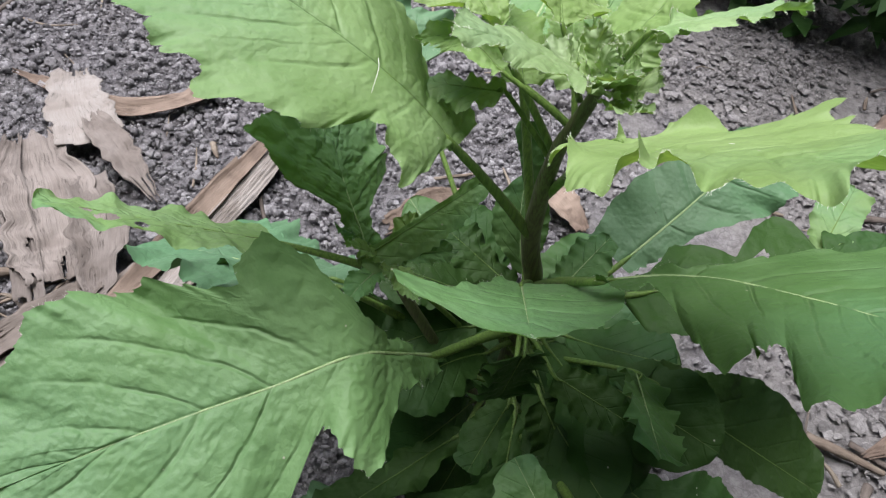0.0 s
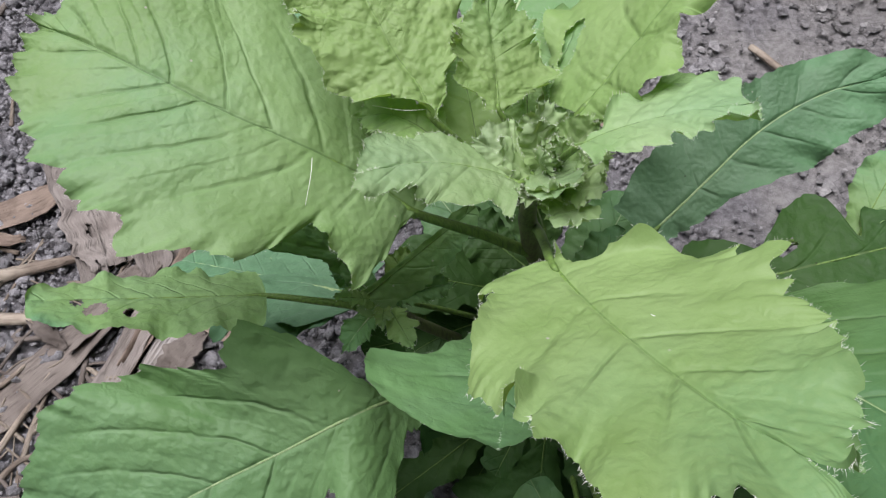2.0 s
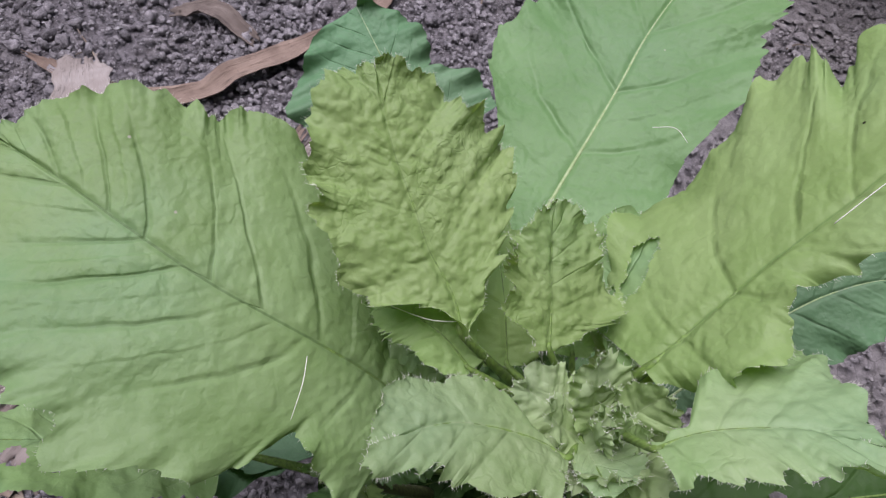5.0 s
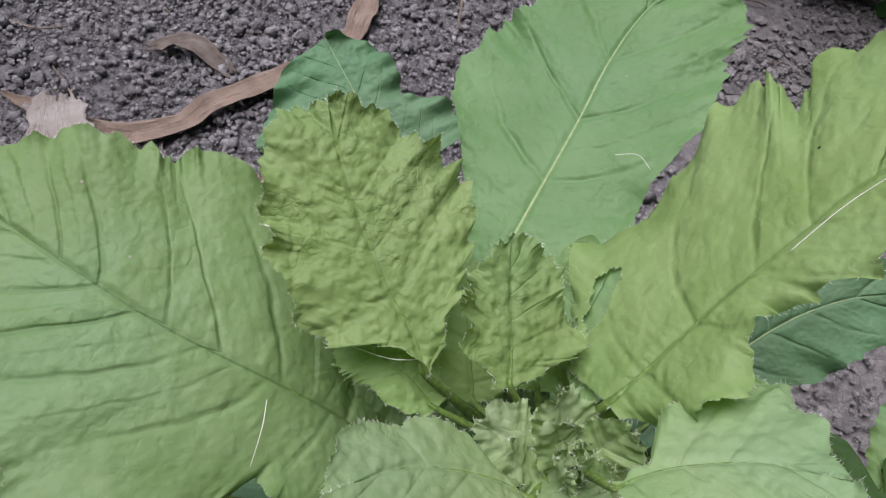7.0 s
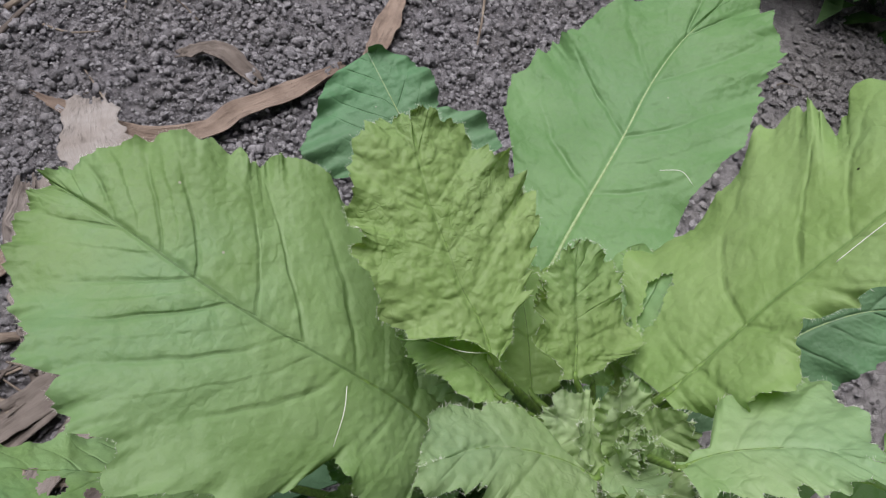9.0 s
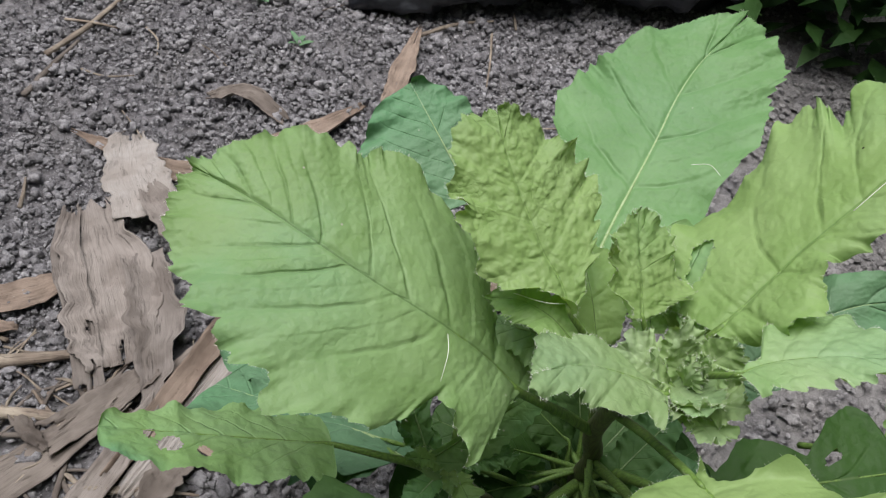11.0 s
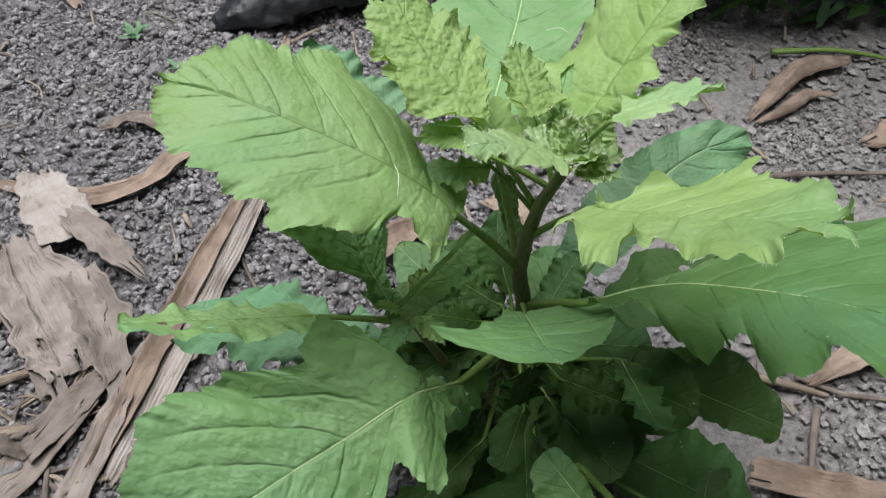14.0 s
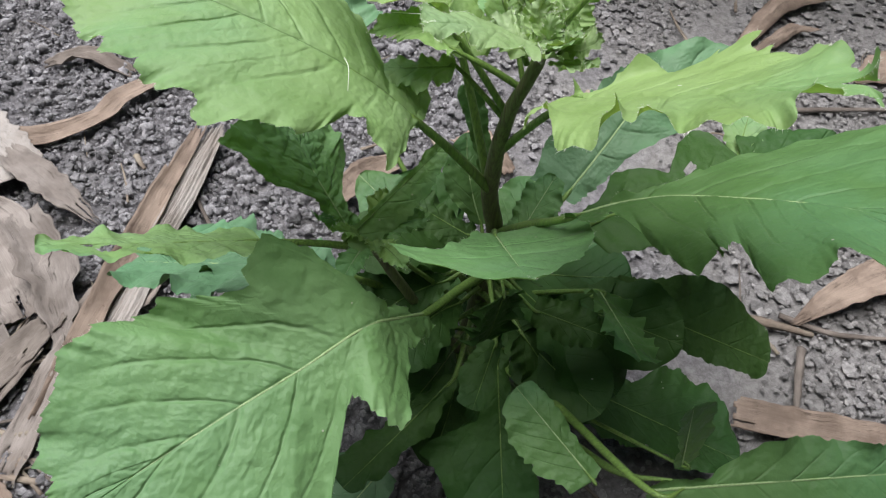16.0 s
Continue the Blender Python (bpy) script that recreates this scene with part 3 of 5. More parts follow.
# base, tip, normal, bow, arch, curl, half widths of either side in millimetres
LEAVES = {
    "S": ((-0.116, -0.030, 0.248), (-0.203, -0.051, 0.280), (0.139, 0.610, 0.780), 0.000, 0.000, 0.0000,
        (28, 28, 29, 30, 31, 31, 31, 31, 31, 31, 29, 28, 26, 25, 23, 23, 23, 23),
        (17, 20, 23, 24, 24, 24, 23, 23, 23, 22, 21, 20, 18, 17, 16, 14, 14, 14)),
    "U": ((-0.082, -0.010, 0.191), (-0.202, 0.068, 0.132), (0.014, 0.615, 0.789), 0.000, -0.000, 0.0000,
        (40, 45, 43, 42, 40, 39, 38, 37, 37, 34, 31, 27, 24, 20, 19, 19, 19, 19),
        (23, 23, 23, 23, 26, 30, 33, 36, 39, 41, 43, 44, 46, 47, 49, 49, 44, 40)),
    "W": ((-0.069, 0.151, 0.210), (-0.120, 0.212, 0.240), (0.076, -0.380, 0.922), 0.000, -0.000, 0.0000,
        (36, 36, 36, 36, 41, 46, 51, 55, 57, 60, 58, 54, 49, 44, 39, 34, 29, 20),
        (43, 44, 45, 44, 43, 42, 35, 28, 23, 25, 26, 27, 26, 24, 22, 19, 14, 11)),
    "X": ((0.076, -0.028, 0.174), (0.181, -0.060, 0.135), (0.236, -0.315, 0.919), 0.000, 0.000, -0.0000,
        (15, 16, 18, 21, 23, 26, 30, 33, 36, 39, 38, 37, 36, 35, 31, 27, 23, 22),
        (15, 15, 11, 7, 7, 10, 13, 16, 16, 16, 15, 15, 15, 15, 14, 14, 14, 14)),
    "X2": ((0.067, -0.031, 0.185), (0.067, -0.089, 0.208), (0.421, 0.334, 0.843), 0.000, 0.000, 0.0000,
        (16, 17, 17, 18, 18, 19, 18, 18, 17, 17, 17, 16, 16, 16, 16, 16, 16, 16),
        (11, 11, 11, 11, 11, 11, 11, 11, 12, 13, 14, 14, 15, 16, 17, 16, 14, 13)),
    "Y": ((0.033, -0.140, 0.187), (0.003, -0.093, 0.198), (-0.253, -0.368, 0.895), 0.000, 0.000, 0.0000,
        (12, 12, 13, 15, 17, 19, 19, 19, 20, 20, 20, 20, 20, 18, 16, 14, 13, 12),
        (6, 6, 6, 6, 6, 6, 7, 7, 8, 8, 9, 9, 9, 9, 9, 9, 9, 9)),
    "Z": ((0.054, -0.152, 0.199), (0.215, -0.158, 0.196), (0.000, -0.447, 0.894), 0.000, -0.000, -0.0000,
        (4, 4, 4, 3, 9, 15, 18, 20, 21, 21, 19, 17, 16, 14, 13, 12, 12, 12),
        (16, 16, 20, 23, 26, 27, 29, 31, 33, 32, 30, 28, 25, 23, 21, 21, 21, 21)),
    "N1": ((-0.013, -0.044, 0.122), (-0.084, -0.098, 0.103), (-0.295, 0.050, 0.954), 0.000, -0.001, -0.0000,
        (5, 5, 7, 10, 12, 14, 15, 14, 14, 13, 13, 13, 12, 12, 12, 11, 11, 10),
        (6, 6, 7, 8, 9, 10, 11, 12, 12, 13, 13, 14, 15, 16, 17, 18, 18, 18)),
    "N2": ((-0.056, -0.068, 0.053), (-0.115, -0.122, 0.043), (-0.090, -0.090, 0.992), 0.000, -0.000, -0.0000,
        (14, 14, 15, 16, 17, 18, 19, 20, 21, 20, 20, 20, 20, 20, 19, 19, 19, 19),
        (20, 24, 28, 33, 36, 35, 34, 33, 32, 31, 29, 26, 24, 21, 20, 20, 20, 20)),
    "N3": ((0.017, -0.027, 0.120), (0.007, -0.127, 0.087), (-0.021, -0.317, 0.948), 0.000, -0.000, 0.0002,
        (7, 7, 7, 7, 7, 8, 9, 11, 12, 13, 15, 18, 20, 23, 23, 22, 21, 21),
        (13, 13, 13, 12, 9, 7, 11, 15, 30, 46, 49, 44, 40, 37, 34, 31, 29, 28)),
    "N4": ((0.022, -0.047, 0.196), (0.059, -0.065, 0.192), (-0.092, -0.370, 0.925), 0.000, 0.000, 0.0000,
        (8, 8, 8, 9, 10, 10, 11, 12, 13, 13, 12, 11, 10, 10, 9, 9, 9, 9),
        (9, 9, 9, 9, 9, 10, 11, 11, 12, 13, 13, 12, 11, 11, 10, 9, 9, 9)),
    "N5": ((0.075, -0.015, 0.054), (0.185, -0.089, 0.050), (0.099, 0.099, 0.990), 0.000, 0.000, 0.0000,
        (26, 26, 26, 26, 25, 24, 25, 35, 44, 54, 57, 56, 54, 52, 47, 40, 33, 31),
        (21, 21, 25, 29, 34, 35, 32, 29, 26, 26, 26, 26, 26, 24, 22, 20, 20, 20)),
    "N6": ((0.097, -0.124, 0.149), (0.096, -0.108, 0.188), (0.291, -0.874, 0.389), 0.000, -0.000, -0.0000,
        (6, 6, 6, 6, 6, 6, 6, 6, 6, 7, 7, 8, 8, 8, 9, 9, 8, 7),
        (10, 10, 10, 10, 13, 15, 17, 18, 18, 17, 17, 17, 17, 17, 17, 17, 17, 17)),
    "N7": ((0.005, -0.045, 0.208), (-0.002, -0.055, 0.182), (0.624, -0.768, 0.144), 0.000, 0.000, -0.0000,
        (18, 18, 18, 18, 18, 18, 18, 18, 18, 19, 19, 20, 20, 21, 21, 22, 22, 22),
        (27, 27, 26, 25, 25, 24, 23, 22, 22, 21, 21, 21, 21, 21, 21, 21, 21, 21)),
    "N8": ((0.025, -0.037, 0.155), (0.047, -0.074, 0.140), (0.236, -0.236, 0.943), 0.000, 0.000, -0.0000,
        (14, 14, 14, 14, 15, 16, 18, 19, 20, 22, 23, 24, 22, 21, 19, 18, 17, 16),
        (13, 13, 13, 14, 15, 16, 17, 18, 17, 16, 15, 14, 13, 12, 12, 12, 12, 12)),
    "N9": ((0.004, -0.052, 0.174), (-0.013, -0.084, 0.158), (-0.302, -0.302, 0.905), 0.000, 0.000, -0.0000,
        (4, 4, 4, 4, 4, 4, 5, 5, 6, 6, 7, 7, 7, 6, 6, 6, 6, 6),
        (10, 10, 10, 10, 10, 11, 11, 12, 13, 14, 14, 13, 12, 11, 11, 10, 10, 10)),
    "Q": ((-0.077, -0.034, 0.247), (-0.025, 0.005, 0.270), (0.113, -0.602, 0.790), 0.000, 0.000, 0.0000,
        (3, 3, 2, 2, 2, 2, 2, 2, 2, 2, 2, 2, 2, 2, 3, 4, 4, 4),
        (10, 10, 10, 11, 11, 12, 12, 13, 13, 12, 12, 12, 11, 10, 8, 7, 6, 6)),
    "K": ((0.004, 0.023, 0.171), (-0.038, 0.054, 0.179), (0.000, -0.243, 0.970), 0.000, -0.000, -0.0000,
        (11, 11, 12, 13, 15, 16, 18, 19, 19, 19, 18, 18, 18, 17, 17, 17, 17, 17),
        (7, 7, 7, 7, 7, 7, 8, 9, 10, 11, 12, 13, 14, 14, 13, 11, 10, 8)),
    "K2": ((0.006, 0.017, 0.231), (-0.011, 0.039, 0.278), (-0.183, -0.913, 0.365), 0.000, -0.000, 0.0000,
        (5, 5, 5, 5, 5, 5, 5, 4, 4, 4, 4, 4, 4, 4, 4, 4, 4, 4),
        (6, 6, 6, 6, 6, 6, 6, 6, 6, 6, 7, 7, 8, 8, 9, 9, 9, 9)),
    "K3": ((0.019, -0.007, 0.205), (0.045, 0.022, 0.225), (-0.436, -0.218, 0.873), 0.000, 0.000, 0.0000,
        (10, 10, 10, 10, 10, 10, 11, 11, 12, 12, 13, 13, 12, 11, 10, 9, 7, 7),
        (9, 9, 9, 10, 10, 11, 11, 12, 13, 13, 13, 13, 12, 11, 10, 9, 9, 9)),
    "V3": ((0.143, 0.011, 0.243), (0.169, 0.056, 0.252), (-0.196, -0.065, 0.978), 0.000, 0.000, 0.0000,
        (8, 8, 8, 8, 9, 10, 12, 13, 13, 13, 13, 13, 13, 11, 10, 8, 7, 7),
        (3, 3, 4, 6, 8, 11, 11, 11, 11, 11, 11, 11, 11, 11, 11, 11, 11, 11)),
    "F2": ((-0.005, -0.038, 0.365), (0.001, -0.054, 0.377), (-0.282, 0.523, 0.805), 0.000, 0.000, -0.0000,
        (14, 15, 15, 15, 15, 14, 14, 13, 13, 13, 12, 12, 11, 10, 8, 7, 6, 5),
        (4, 4, 4, 4, 4, 4, 5, 5, 5, 5, 6, 5, 5, 5, 4, 4, 4, 4)),
    "D2": ((0.005, -0.018, 0.366), (-0.000, 0.033, 0.356), (-0.670, 0.079, 0.738), 0.000, 0.000, 0.0001,
        (6, 6, 6, 6, 6, 6, 6, 6, 6, 7, 7, 6, 6, 6, 6, 6, 6, 6),
        (7, 7, 7, 10, 12, 15, 16, 17, 17, 18, 18, 16, 14, 12, 11, 9, 8, 8)),
    "U2": ((-0.087, 0.001, 0.183), (-0.196, 0.026, 0.165), (0.014, 0.615, 0.789), 0.000, -0.000, -0.0000,
        (41, 43, 53, 63, 66, 65, 64, 63, 61, 57, 53, 49, 45, 45, 45, 45, 45, 45),
        (42, 42, 42, 42, 42, 49, 59, 69, 78, 88, 98, 106, 108, 111, 114, 116, 117, 110)),
    "H1": ((-0.028, -0.010, 0.332), (-0.059, -0.003, 0.326), (-0.216, -0.081, 0.973), 0.000, -0.000, -0.0000,
        (9, 9, 9, 10, 11, 12, 13, 14, 13, 13, 12, 11, 10, 9, 9, 9, 9, 9),
        (5, 5, 5, 5, 5, 5, 5, 5, 5, 5, 5, 5, 5, 5, 5, 5, 5, 5)),
}
# material, blade options, where the petiole joins, label
STYLE = {
    "S": (YOUNG, dict(seed=14, veins=7, tooth=0.15, teeth=9, quilt=0.001, ruffle=0.002, holes=((0.72, 0.35, 0.05, 0.2), (0.58, 0.45, 0.03, 0.12), (0.8, 0.1, 0.03, 0.15))), (-0.06, -0.03, 0.235), "narrow yellow-green leaf with eaten holes"),
    "U": (OLD, dict(seed=16, veins=7, tooth=0.12, teeth=9, quilt=0.0018), (0.0, 0.015, 0.10), "blue-green lower leaf speckled with holes"),
    "W": (OLD, dict(seed=18, veins=6, tooth=0.07, teeth=8, quilt=0.0018), (0.012, 0.03, 0.10), "rounded blue-green leaf at the back"),
    "X": (SHADED, dict(seed=19, veins=6, tooth=0.02, teeth=8, quilt=0.0006, crinkle=0.0003, ruffle=0.0015, frill=0.0003), (0.016, 0.01, 0.11), "smooth dark green lower leaf with shade in its colour"),
    "X2": (MATURE, dict(seed=20, veins=5, tooth=0.10, teeth=8, quilt=0.0008), (0.016, 0.0, 0.14), "small green side leaf"),
    "Y": (MATURE, dict(seed=21, veins=6, tooth=0.07, teeth=9, quilt=0.002, ruffle=0.0012), (0.02, -0.02, 0.10), "small crinkled green leaf low on the plant"),
    "Z": (MATURE, dict(seed=22, veins=8, tooth=0.10, teeth=10, quilt=0.0012), (0.02, -0.02, 0.10), "long green lower leaf on a pale stalk"),
    # most inner leaves below take the green that has shade mixed in
    "N1": (SHADED, dict(seed=23, veins=6, tooth=0.12, teeth=8), (0.012, 0.015, 0.10), "green lower leaf in the shade of the plant"),
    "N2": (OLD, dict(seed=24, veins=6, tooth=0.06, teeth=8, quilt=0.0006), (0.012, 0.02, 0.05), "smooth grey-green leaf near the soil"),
    "N3": (SHADED, dict(seed=25, veins=6, tooth=0.06, teeth=7, ruffle=0.002), (0.012, 0.012, 0.11), "lobed green lower leaf in shade"),
    "N4": (SHADED, dict(seed=26, veins=5, tooth=0.08, quilt=0.0006, nu=80, nv=16), (0.012, 0.008, 0.16), "small green side leaf in shade"),
    "N5": (SHADED, dict(seed=27, veins=7, tooth=0.10, quilt=0.001), (0.014, 0.02, 0.06), "dark green leaf close to the soil with shade in its colour"),
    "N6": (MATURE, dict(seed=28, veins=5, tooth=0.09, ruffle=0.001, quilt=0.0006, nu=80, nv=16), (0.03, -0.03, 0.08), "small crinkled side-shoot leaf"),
    "N7": (SHADED, dict(seed=29, veins=5, tooth=0.08, quilt=0.0005, nu=80, nv=16), (0.01, 0.004, 0.19), "small green side leaf in shade"),
    "N8": (SHADED, dict(seed=30, veins=5, tooth=0.10, quilt=0.0006, nu=80, nv=16), (0.012, 0.008, 0.15), "small green side leaf in shade"),
    "N9": (SHADED, dict(seed=31, veins=5, tooth=0.05, ruffle=0.001, quilt=0.0006, nu=80, nv=16), (0.012, 0.008, 0.16), "small green side leaf in shade"),
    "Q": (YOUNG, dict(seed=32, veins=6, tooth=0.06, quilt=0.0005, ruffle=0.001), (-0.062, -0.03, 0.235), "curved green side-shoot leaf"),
    "K": (SHADED, dict(seed=33, veins=6, tooth=0.10, quilt=0.001), (0.006, 0.006, 0.15), "broad green leaf behind the stem"),
    "K2": (MATURE, dict(seed=34, veins=6, tooth=0.12, teeth=6, quilt=0.0005), (0.001, 0.004, 0.232), "narrow winged green leaf behind the stem"),
    "K3": (MATURE, dict(seed=35, veins=5, tooth=0.10, quilt=0.001, nu=90, nv=18), (0.012, 0.006, 0.18), "small crinkled green leaf beside the stem"),
    "V3": (YOUNG, dict(seed=37, veins=5, tooth=0.08, quilt=0.0006, nu=80, nv=16), (0.12, 0.03, 0.20), "small yellow-green leaf"),
    "D2": (YOUNG, dict(seed=39, veins=5, tooth=0.10, quilt=0.0006, nu=90, nv=18, plain=True, ruffle=0.0006, crinkle=0.0004), (-0.001, -0.024, 0.335), "curled yellow-green lobe beside the heart"),
    "U2": (OLD, dict(seed=41, veins=7, tooth=0.10, quilt=0.0014), (0.0, 0.015, 0.09), "blue-green lower leaf"),
    "H1": (YOUNG, dict(seed=43, veins=5, tooth=0.12, quilt=0.0006, nu=80, nv=16), (-0.003, -0.018, 0.305), "small green leaf under the heart"),
    "F2": (TENDER, dict(seed=38, veins=5, tooth=0.20, quilt=0.0004, ruffle=0.0015, nu=90, nv=18), (0.0, -0.032, 0.353), "small pale leaf in front of the heart"),
}


def fringe_mesh(blade, seed, share, length=0.0012):
    """Fine pale hairs that stand along the edge of a blade."""
    me = blade.data
    rs = np.random.RandomState(seed)
    uses = {}
    for f in me.polygons:
        for e in f.edge_keys:
            uses[e] = uses.get(e, 0) + 1
    edges = [e for e, n in uses.items() if n == 1]
    verts, faces = [], []
    centre = Vector(np.mean([v.co for v in me.vertices], axis=0))
    for a, b in edges:
        if rs.uniform() > share * min(1.0, (me.vertices[a].co - me.vertices[b].co).length / 0.0006):
            continue
        p = me.vertices[a].co.lerp(me.vertices[b].co, rs.uniform())
        normal = me.vertices[a].normal
        out = (me.vertices[b].co - me.vertices[a].co).cross(normal)
        if out.length < 1e-9:
            continue
        out.normalize()
        if out.dot(p - centre) < 0:
            out = -out
        way = (out + Vector(rs.uniform(-0.6, 0.6, 3)) + normal * 0.3).normalized() * length * rs.uniform(0.5, 1.3)
        s = way.cross(normal).normalized() * 0.000045
        n = len(verts)
        verts += [p - s, p + s, p + way, p + normal * 0.00008]
        faces += [(n, n + 1, n + 2), (n + 1, n + 3, n + 2), (n + 3, n, n + 2)]
    return mesh_from("fringe", verts, faces, smooth=False)


def leaf(spec, material, options, joint, label, fringe=0.0):
    base, tip, normal, bow, arch, curl, left, right = spec
    if options.get("plain"):
        # a lobe starts just under the blade that it belongs to
        base = tuple(np.array(base) - 0.002 * np.array(normal))
        spec = (base, *spec[1:])
    blade = part("leaf", blade_mesh("leaf", *spec, **options), material, plant, label)
    if options.get("plain"):
        return blade
    length = (Vector(tip) - Vector(base)).length
    r = 0.0003 + length * (0.0031 if material in (MATURE, OLD, SHADED, FRESH) else 0.0027)
    line = spine(base, tip, normal, bow, arch, sink=r * (0.5 if material is FRESH else 0.8 if material in (MATURE, OLD, SHADED) else 1.9 if material is TENDER else 1.15))
    part("midrib", tube("midrib", line, (r, r * 0.75, r * 0.5, r * 0.2), 24, 8), PALE if material in (MATURE, OLD, FRESH) else STALK, blade)
    start, joint = np.array(line[0]), np.array(joint)
    bend = (start + joint) / 2 + np.array((0, 0, 0.02 * np.linalg.norm(start - joint)))
    part("petiole", tube("petiole", [joint, bend, start, line[1]], (r * 4.0, r * 3.2, r * 2.2, r * 0.5), 22, 10, 0.06), STALK, blade, "green leaf stalk")
    if fringe:
        tagged(part("fringe", fringe_mesh(blade, options.get("seed", 1), fringe), HAIR, blade), "fine pale hairs along the leaf edge", kind="stuff")
    return blade


LEAVES["V2"] = ((0.045, -0.025, 0.238), (0.205, 0.02, 0.250), (0.0, -0.05, 1.0), 0.0, 0.0, 0.0, (8, 12, 25, 22, 12, 29, 36, 25, 17, 18, 14, 8), (20, 25, 28, 30, 30, 30, 30, 30, 30, 28, 22, 12))
# coloured darker for the shade it lies in under the upper leaves
STYLE["V2"] = (SHADED, dict(seed=44, veins=6, tooth=0.06, teeth=7, quilt=0.001, ruffle=0.0015, bites=((0.63, 1, 0.7, 0.022),), holes=((0.44, 0.42, 0.03, 0.10), (0.33, 0.2, 0.02, 0.12))), (0.012, 0.004, 0.19), "dark green lobed leaf with eaten holes and shade in its colour")
FRINGED = {"F2": 1.0}
for key, spec in LEAVES.items():
    leaf(spec, *STYLE[key], fringe=FRINGED.get(key, 0.0))


def main_leaf(shape, material, options, joint, label, fringe):
    """One of the large leaves, with its midrib, stalk and hairs."""
    mesh, line, normal = fan_blade("leaf", **shape, **options)
    blade = part("leaf", mesh, material, plant, label)
    length = np.linalg.norm(np.diff(line, axis=0), axis=1).sum()
    pale = material in (MATURE, OLD, FRESH)
    r = 0.0003 + length * (0.0038 if pale else 0.0036)
    rib = (line - normal * (r * (0.45 if pale else 1.1) + 0.0006))[:: max(1, len(line) // 14)][:-1]
    part("midrib", tube("midrib", rib, (r, r * 0.75, r * 0.5, r * 0.2), 40, 8), PALE if pale else STALK, blade)
    start, joint = np.array(rib[0]), np.array(joint)
    bend = (start + joint) / 2 + np.array((0, 0, 0.02 * np.linalg.norm(start - joint)))
    part("petiole", tube("petiole", [joint, bend, start, rib[1]], (r * 3.2, r * 2.7, r * 2.0, r * 0.4), 22, 10, 0.06), STALK, blade, "green leaf stalk")
    tagged(part("fringe", fringe_mesh(blade, options["seed"], fringe), HAIR, blade), "fine pale hairs along the leaf edge", kind="stuff")


# the large leaves: midrib, normals, reach of either side
main_leaf(dict(mid=((-0.0428, -0.0240, 0.3138), (-0.0611, -0.0197, 0.3309), (-0.0815, -0.0174, 0.3459), (-0.1037, -0.0137, 0.3576), (-0.1267, -0.0060, 0.3651), (-0.1498, 0.0039, 0.3683), (-0.1730, 0.0141, 0.3668)),
    up=((0.697, 0.000, 0.717), (0.365, -0.112, 0.924), (-0.203, -0.253, 0.946)),
    left=(2, 40, 37, 35, 26, 52, 54, 70, 60, 62, 62, 56, 58, 54, 48, 46, 44, 39, 33, 26, 20, 14, 7, 0),
    right=(26, 30, 28, 20, 32, 47, 56, 60, 63, 62, 56, 52, 49, 48, 45, 44, 40, 36, 30, 24, 20, 13, 7, 0), fan=(42, 30), foot=(0, -15), curl=(-0.003, -0.002)),
    YOUNG, dict(veins=((0.165, 0.30, 0.437, 0.55, 0.65, 0.80), (0.13, 0.28, 0.40, 0.49, 0.64, 0.71, 0.83)), seed=3, nu=340, nv=70, teeth=(15, 14), tooth=(6.0, 3.0), quilt=0.0009, net=0.00022, cell=13.0, ruffle=0.0018, frill=0.003, groove=0.0004),
    (0.0, -0.002, 0.243), "large light green toothed leaf with sunken veins", 0.8)
main_leaf(dict(mid=((-0.0356, -0.0166, 0.3606), (-0.0409, -0.0071, 0.3655), (-0.0484, 0.0007, 0.3706), (-0.0543, 0.0098, 0.3756), (-0.0605, 0.0187, 0.3806), (-0.0658, 0.0282, 0.3855), (-0.0703, 0.0381, 0.3903)),
    up=((0.297, -0.303, 0.906), (0.297, -0.303, 0.906), (0.297, -0.303, 0.906)),
    left=(1, 3, 8, 22, 22, 26, 25, 31, 27, 27, 27, 25, 26, 24, 24, 22, 18, 12, 8, 4),
    right=(2, 6, 8, 20, 34, 41, 40, 40, 40, 35, 34, 30, 26, 24, 23, 18, 15, 12, 8, 4), fan=(30, 30), foot=(0, 0), curl=(-0.006, -0.006)),
    CRISP, dict(veins=(5, 5), seed=4, nu=260, nv=50, teeth=(15, 15), tooth=3.8, quilt=0.0006, net=0.0003, cell=7.0, bubble=0.00045, ruffle=0.002, frill=0.004),
    (-0.004, -0.018, 0.31), "yellow-green blistered upright leaf", 1.0)
main_leaf(dict(mid=((-0.0148, -0.0210, 0.3717), (-0.0155, -0.0158, 0.3735), (-0.0161, -0.0106, 0.3753), (-0.0170, -0.0054, 0.3772), (-0.0178, -0.0003, 0.3791), (-0.0186, 0.0049, 0.3810), (-0.0194, 0.0101, 0.3828)),
    up=((0.442, -0.244, 0.863), (0.442, -0.244, 0.863), (0.442, -0.244, 0.863)),
    left=(6, 9, 10, 15, 15, 12, 18, 17, 16, 16, 14, 14, 12, 12, 10, 10, 8, 6, 6, 4),
    right=(2, 6, 9, 16, 22, 20, 20, 20, 18, 17, 18, 19, 18, 16, 13, 12, 10, 8, 6, 4), fan=(30, 30), foot=(-5, -5), curl=(-0.004, -0.004)),
    CRISP, dict(veins=(5, 5), seed=5, nu=160, nv=30, teeth=(11, 11), tooth=3.5, quilt=0.0003, net=0.0002, cell=5.0, bubble=0.0005, ruffle=0.0012, frill=0.004),
    (-0.003, -0.026, 0.345), "small blistered yellow-green leaf at the heart", 1.0)
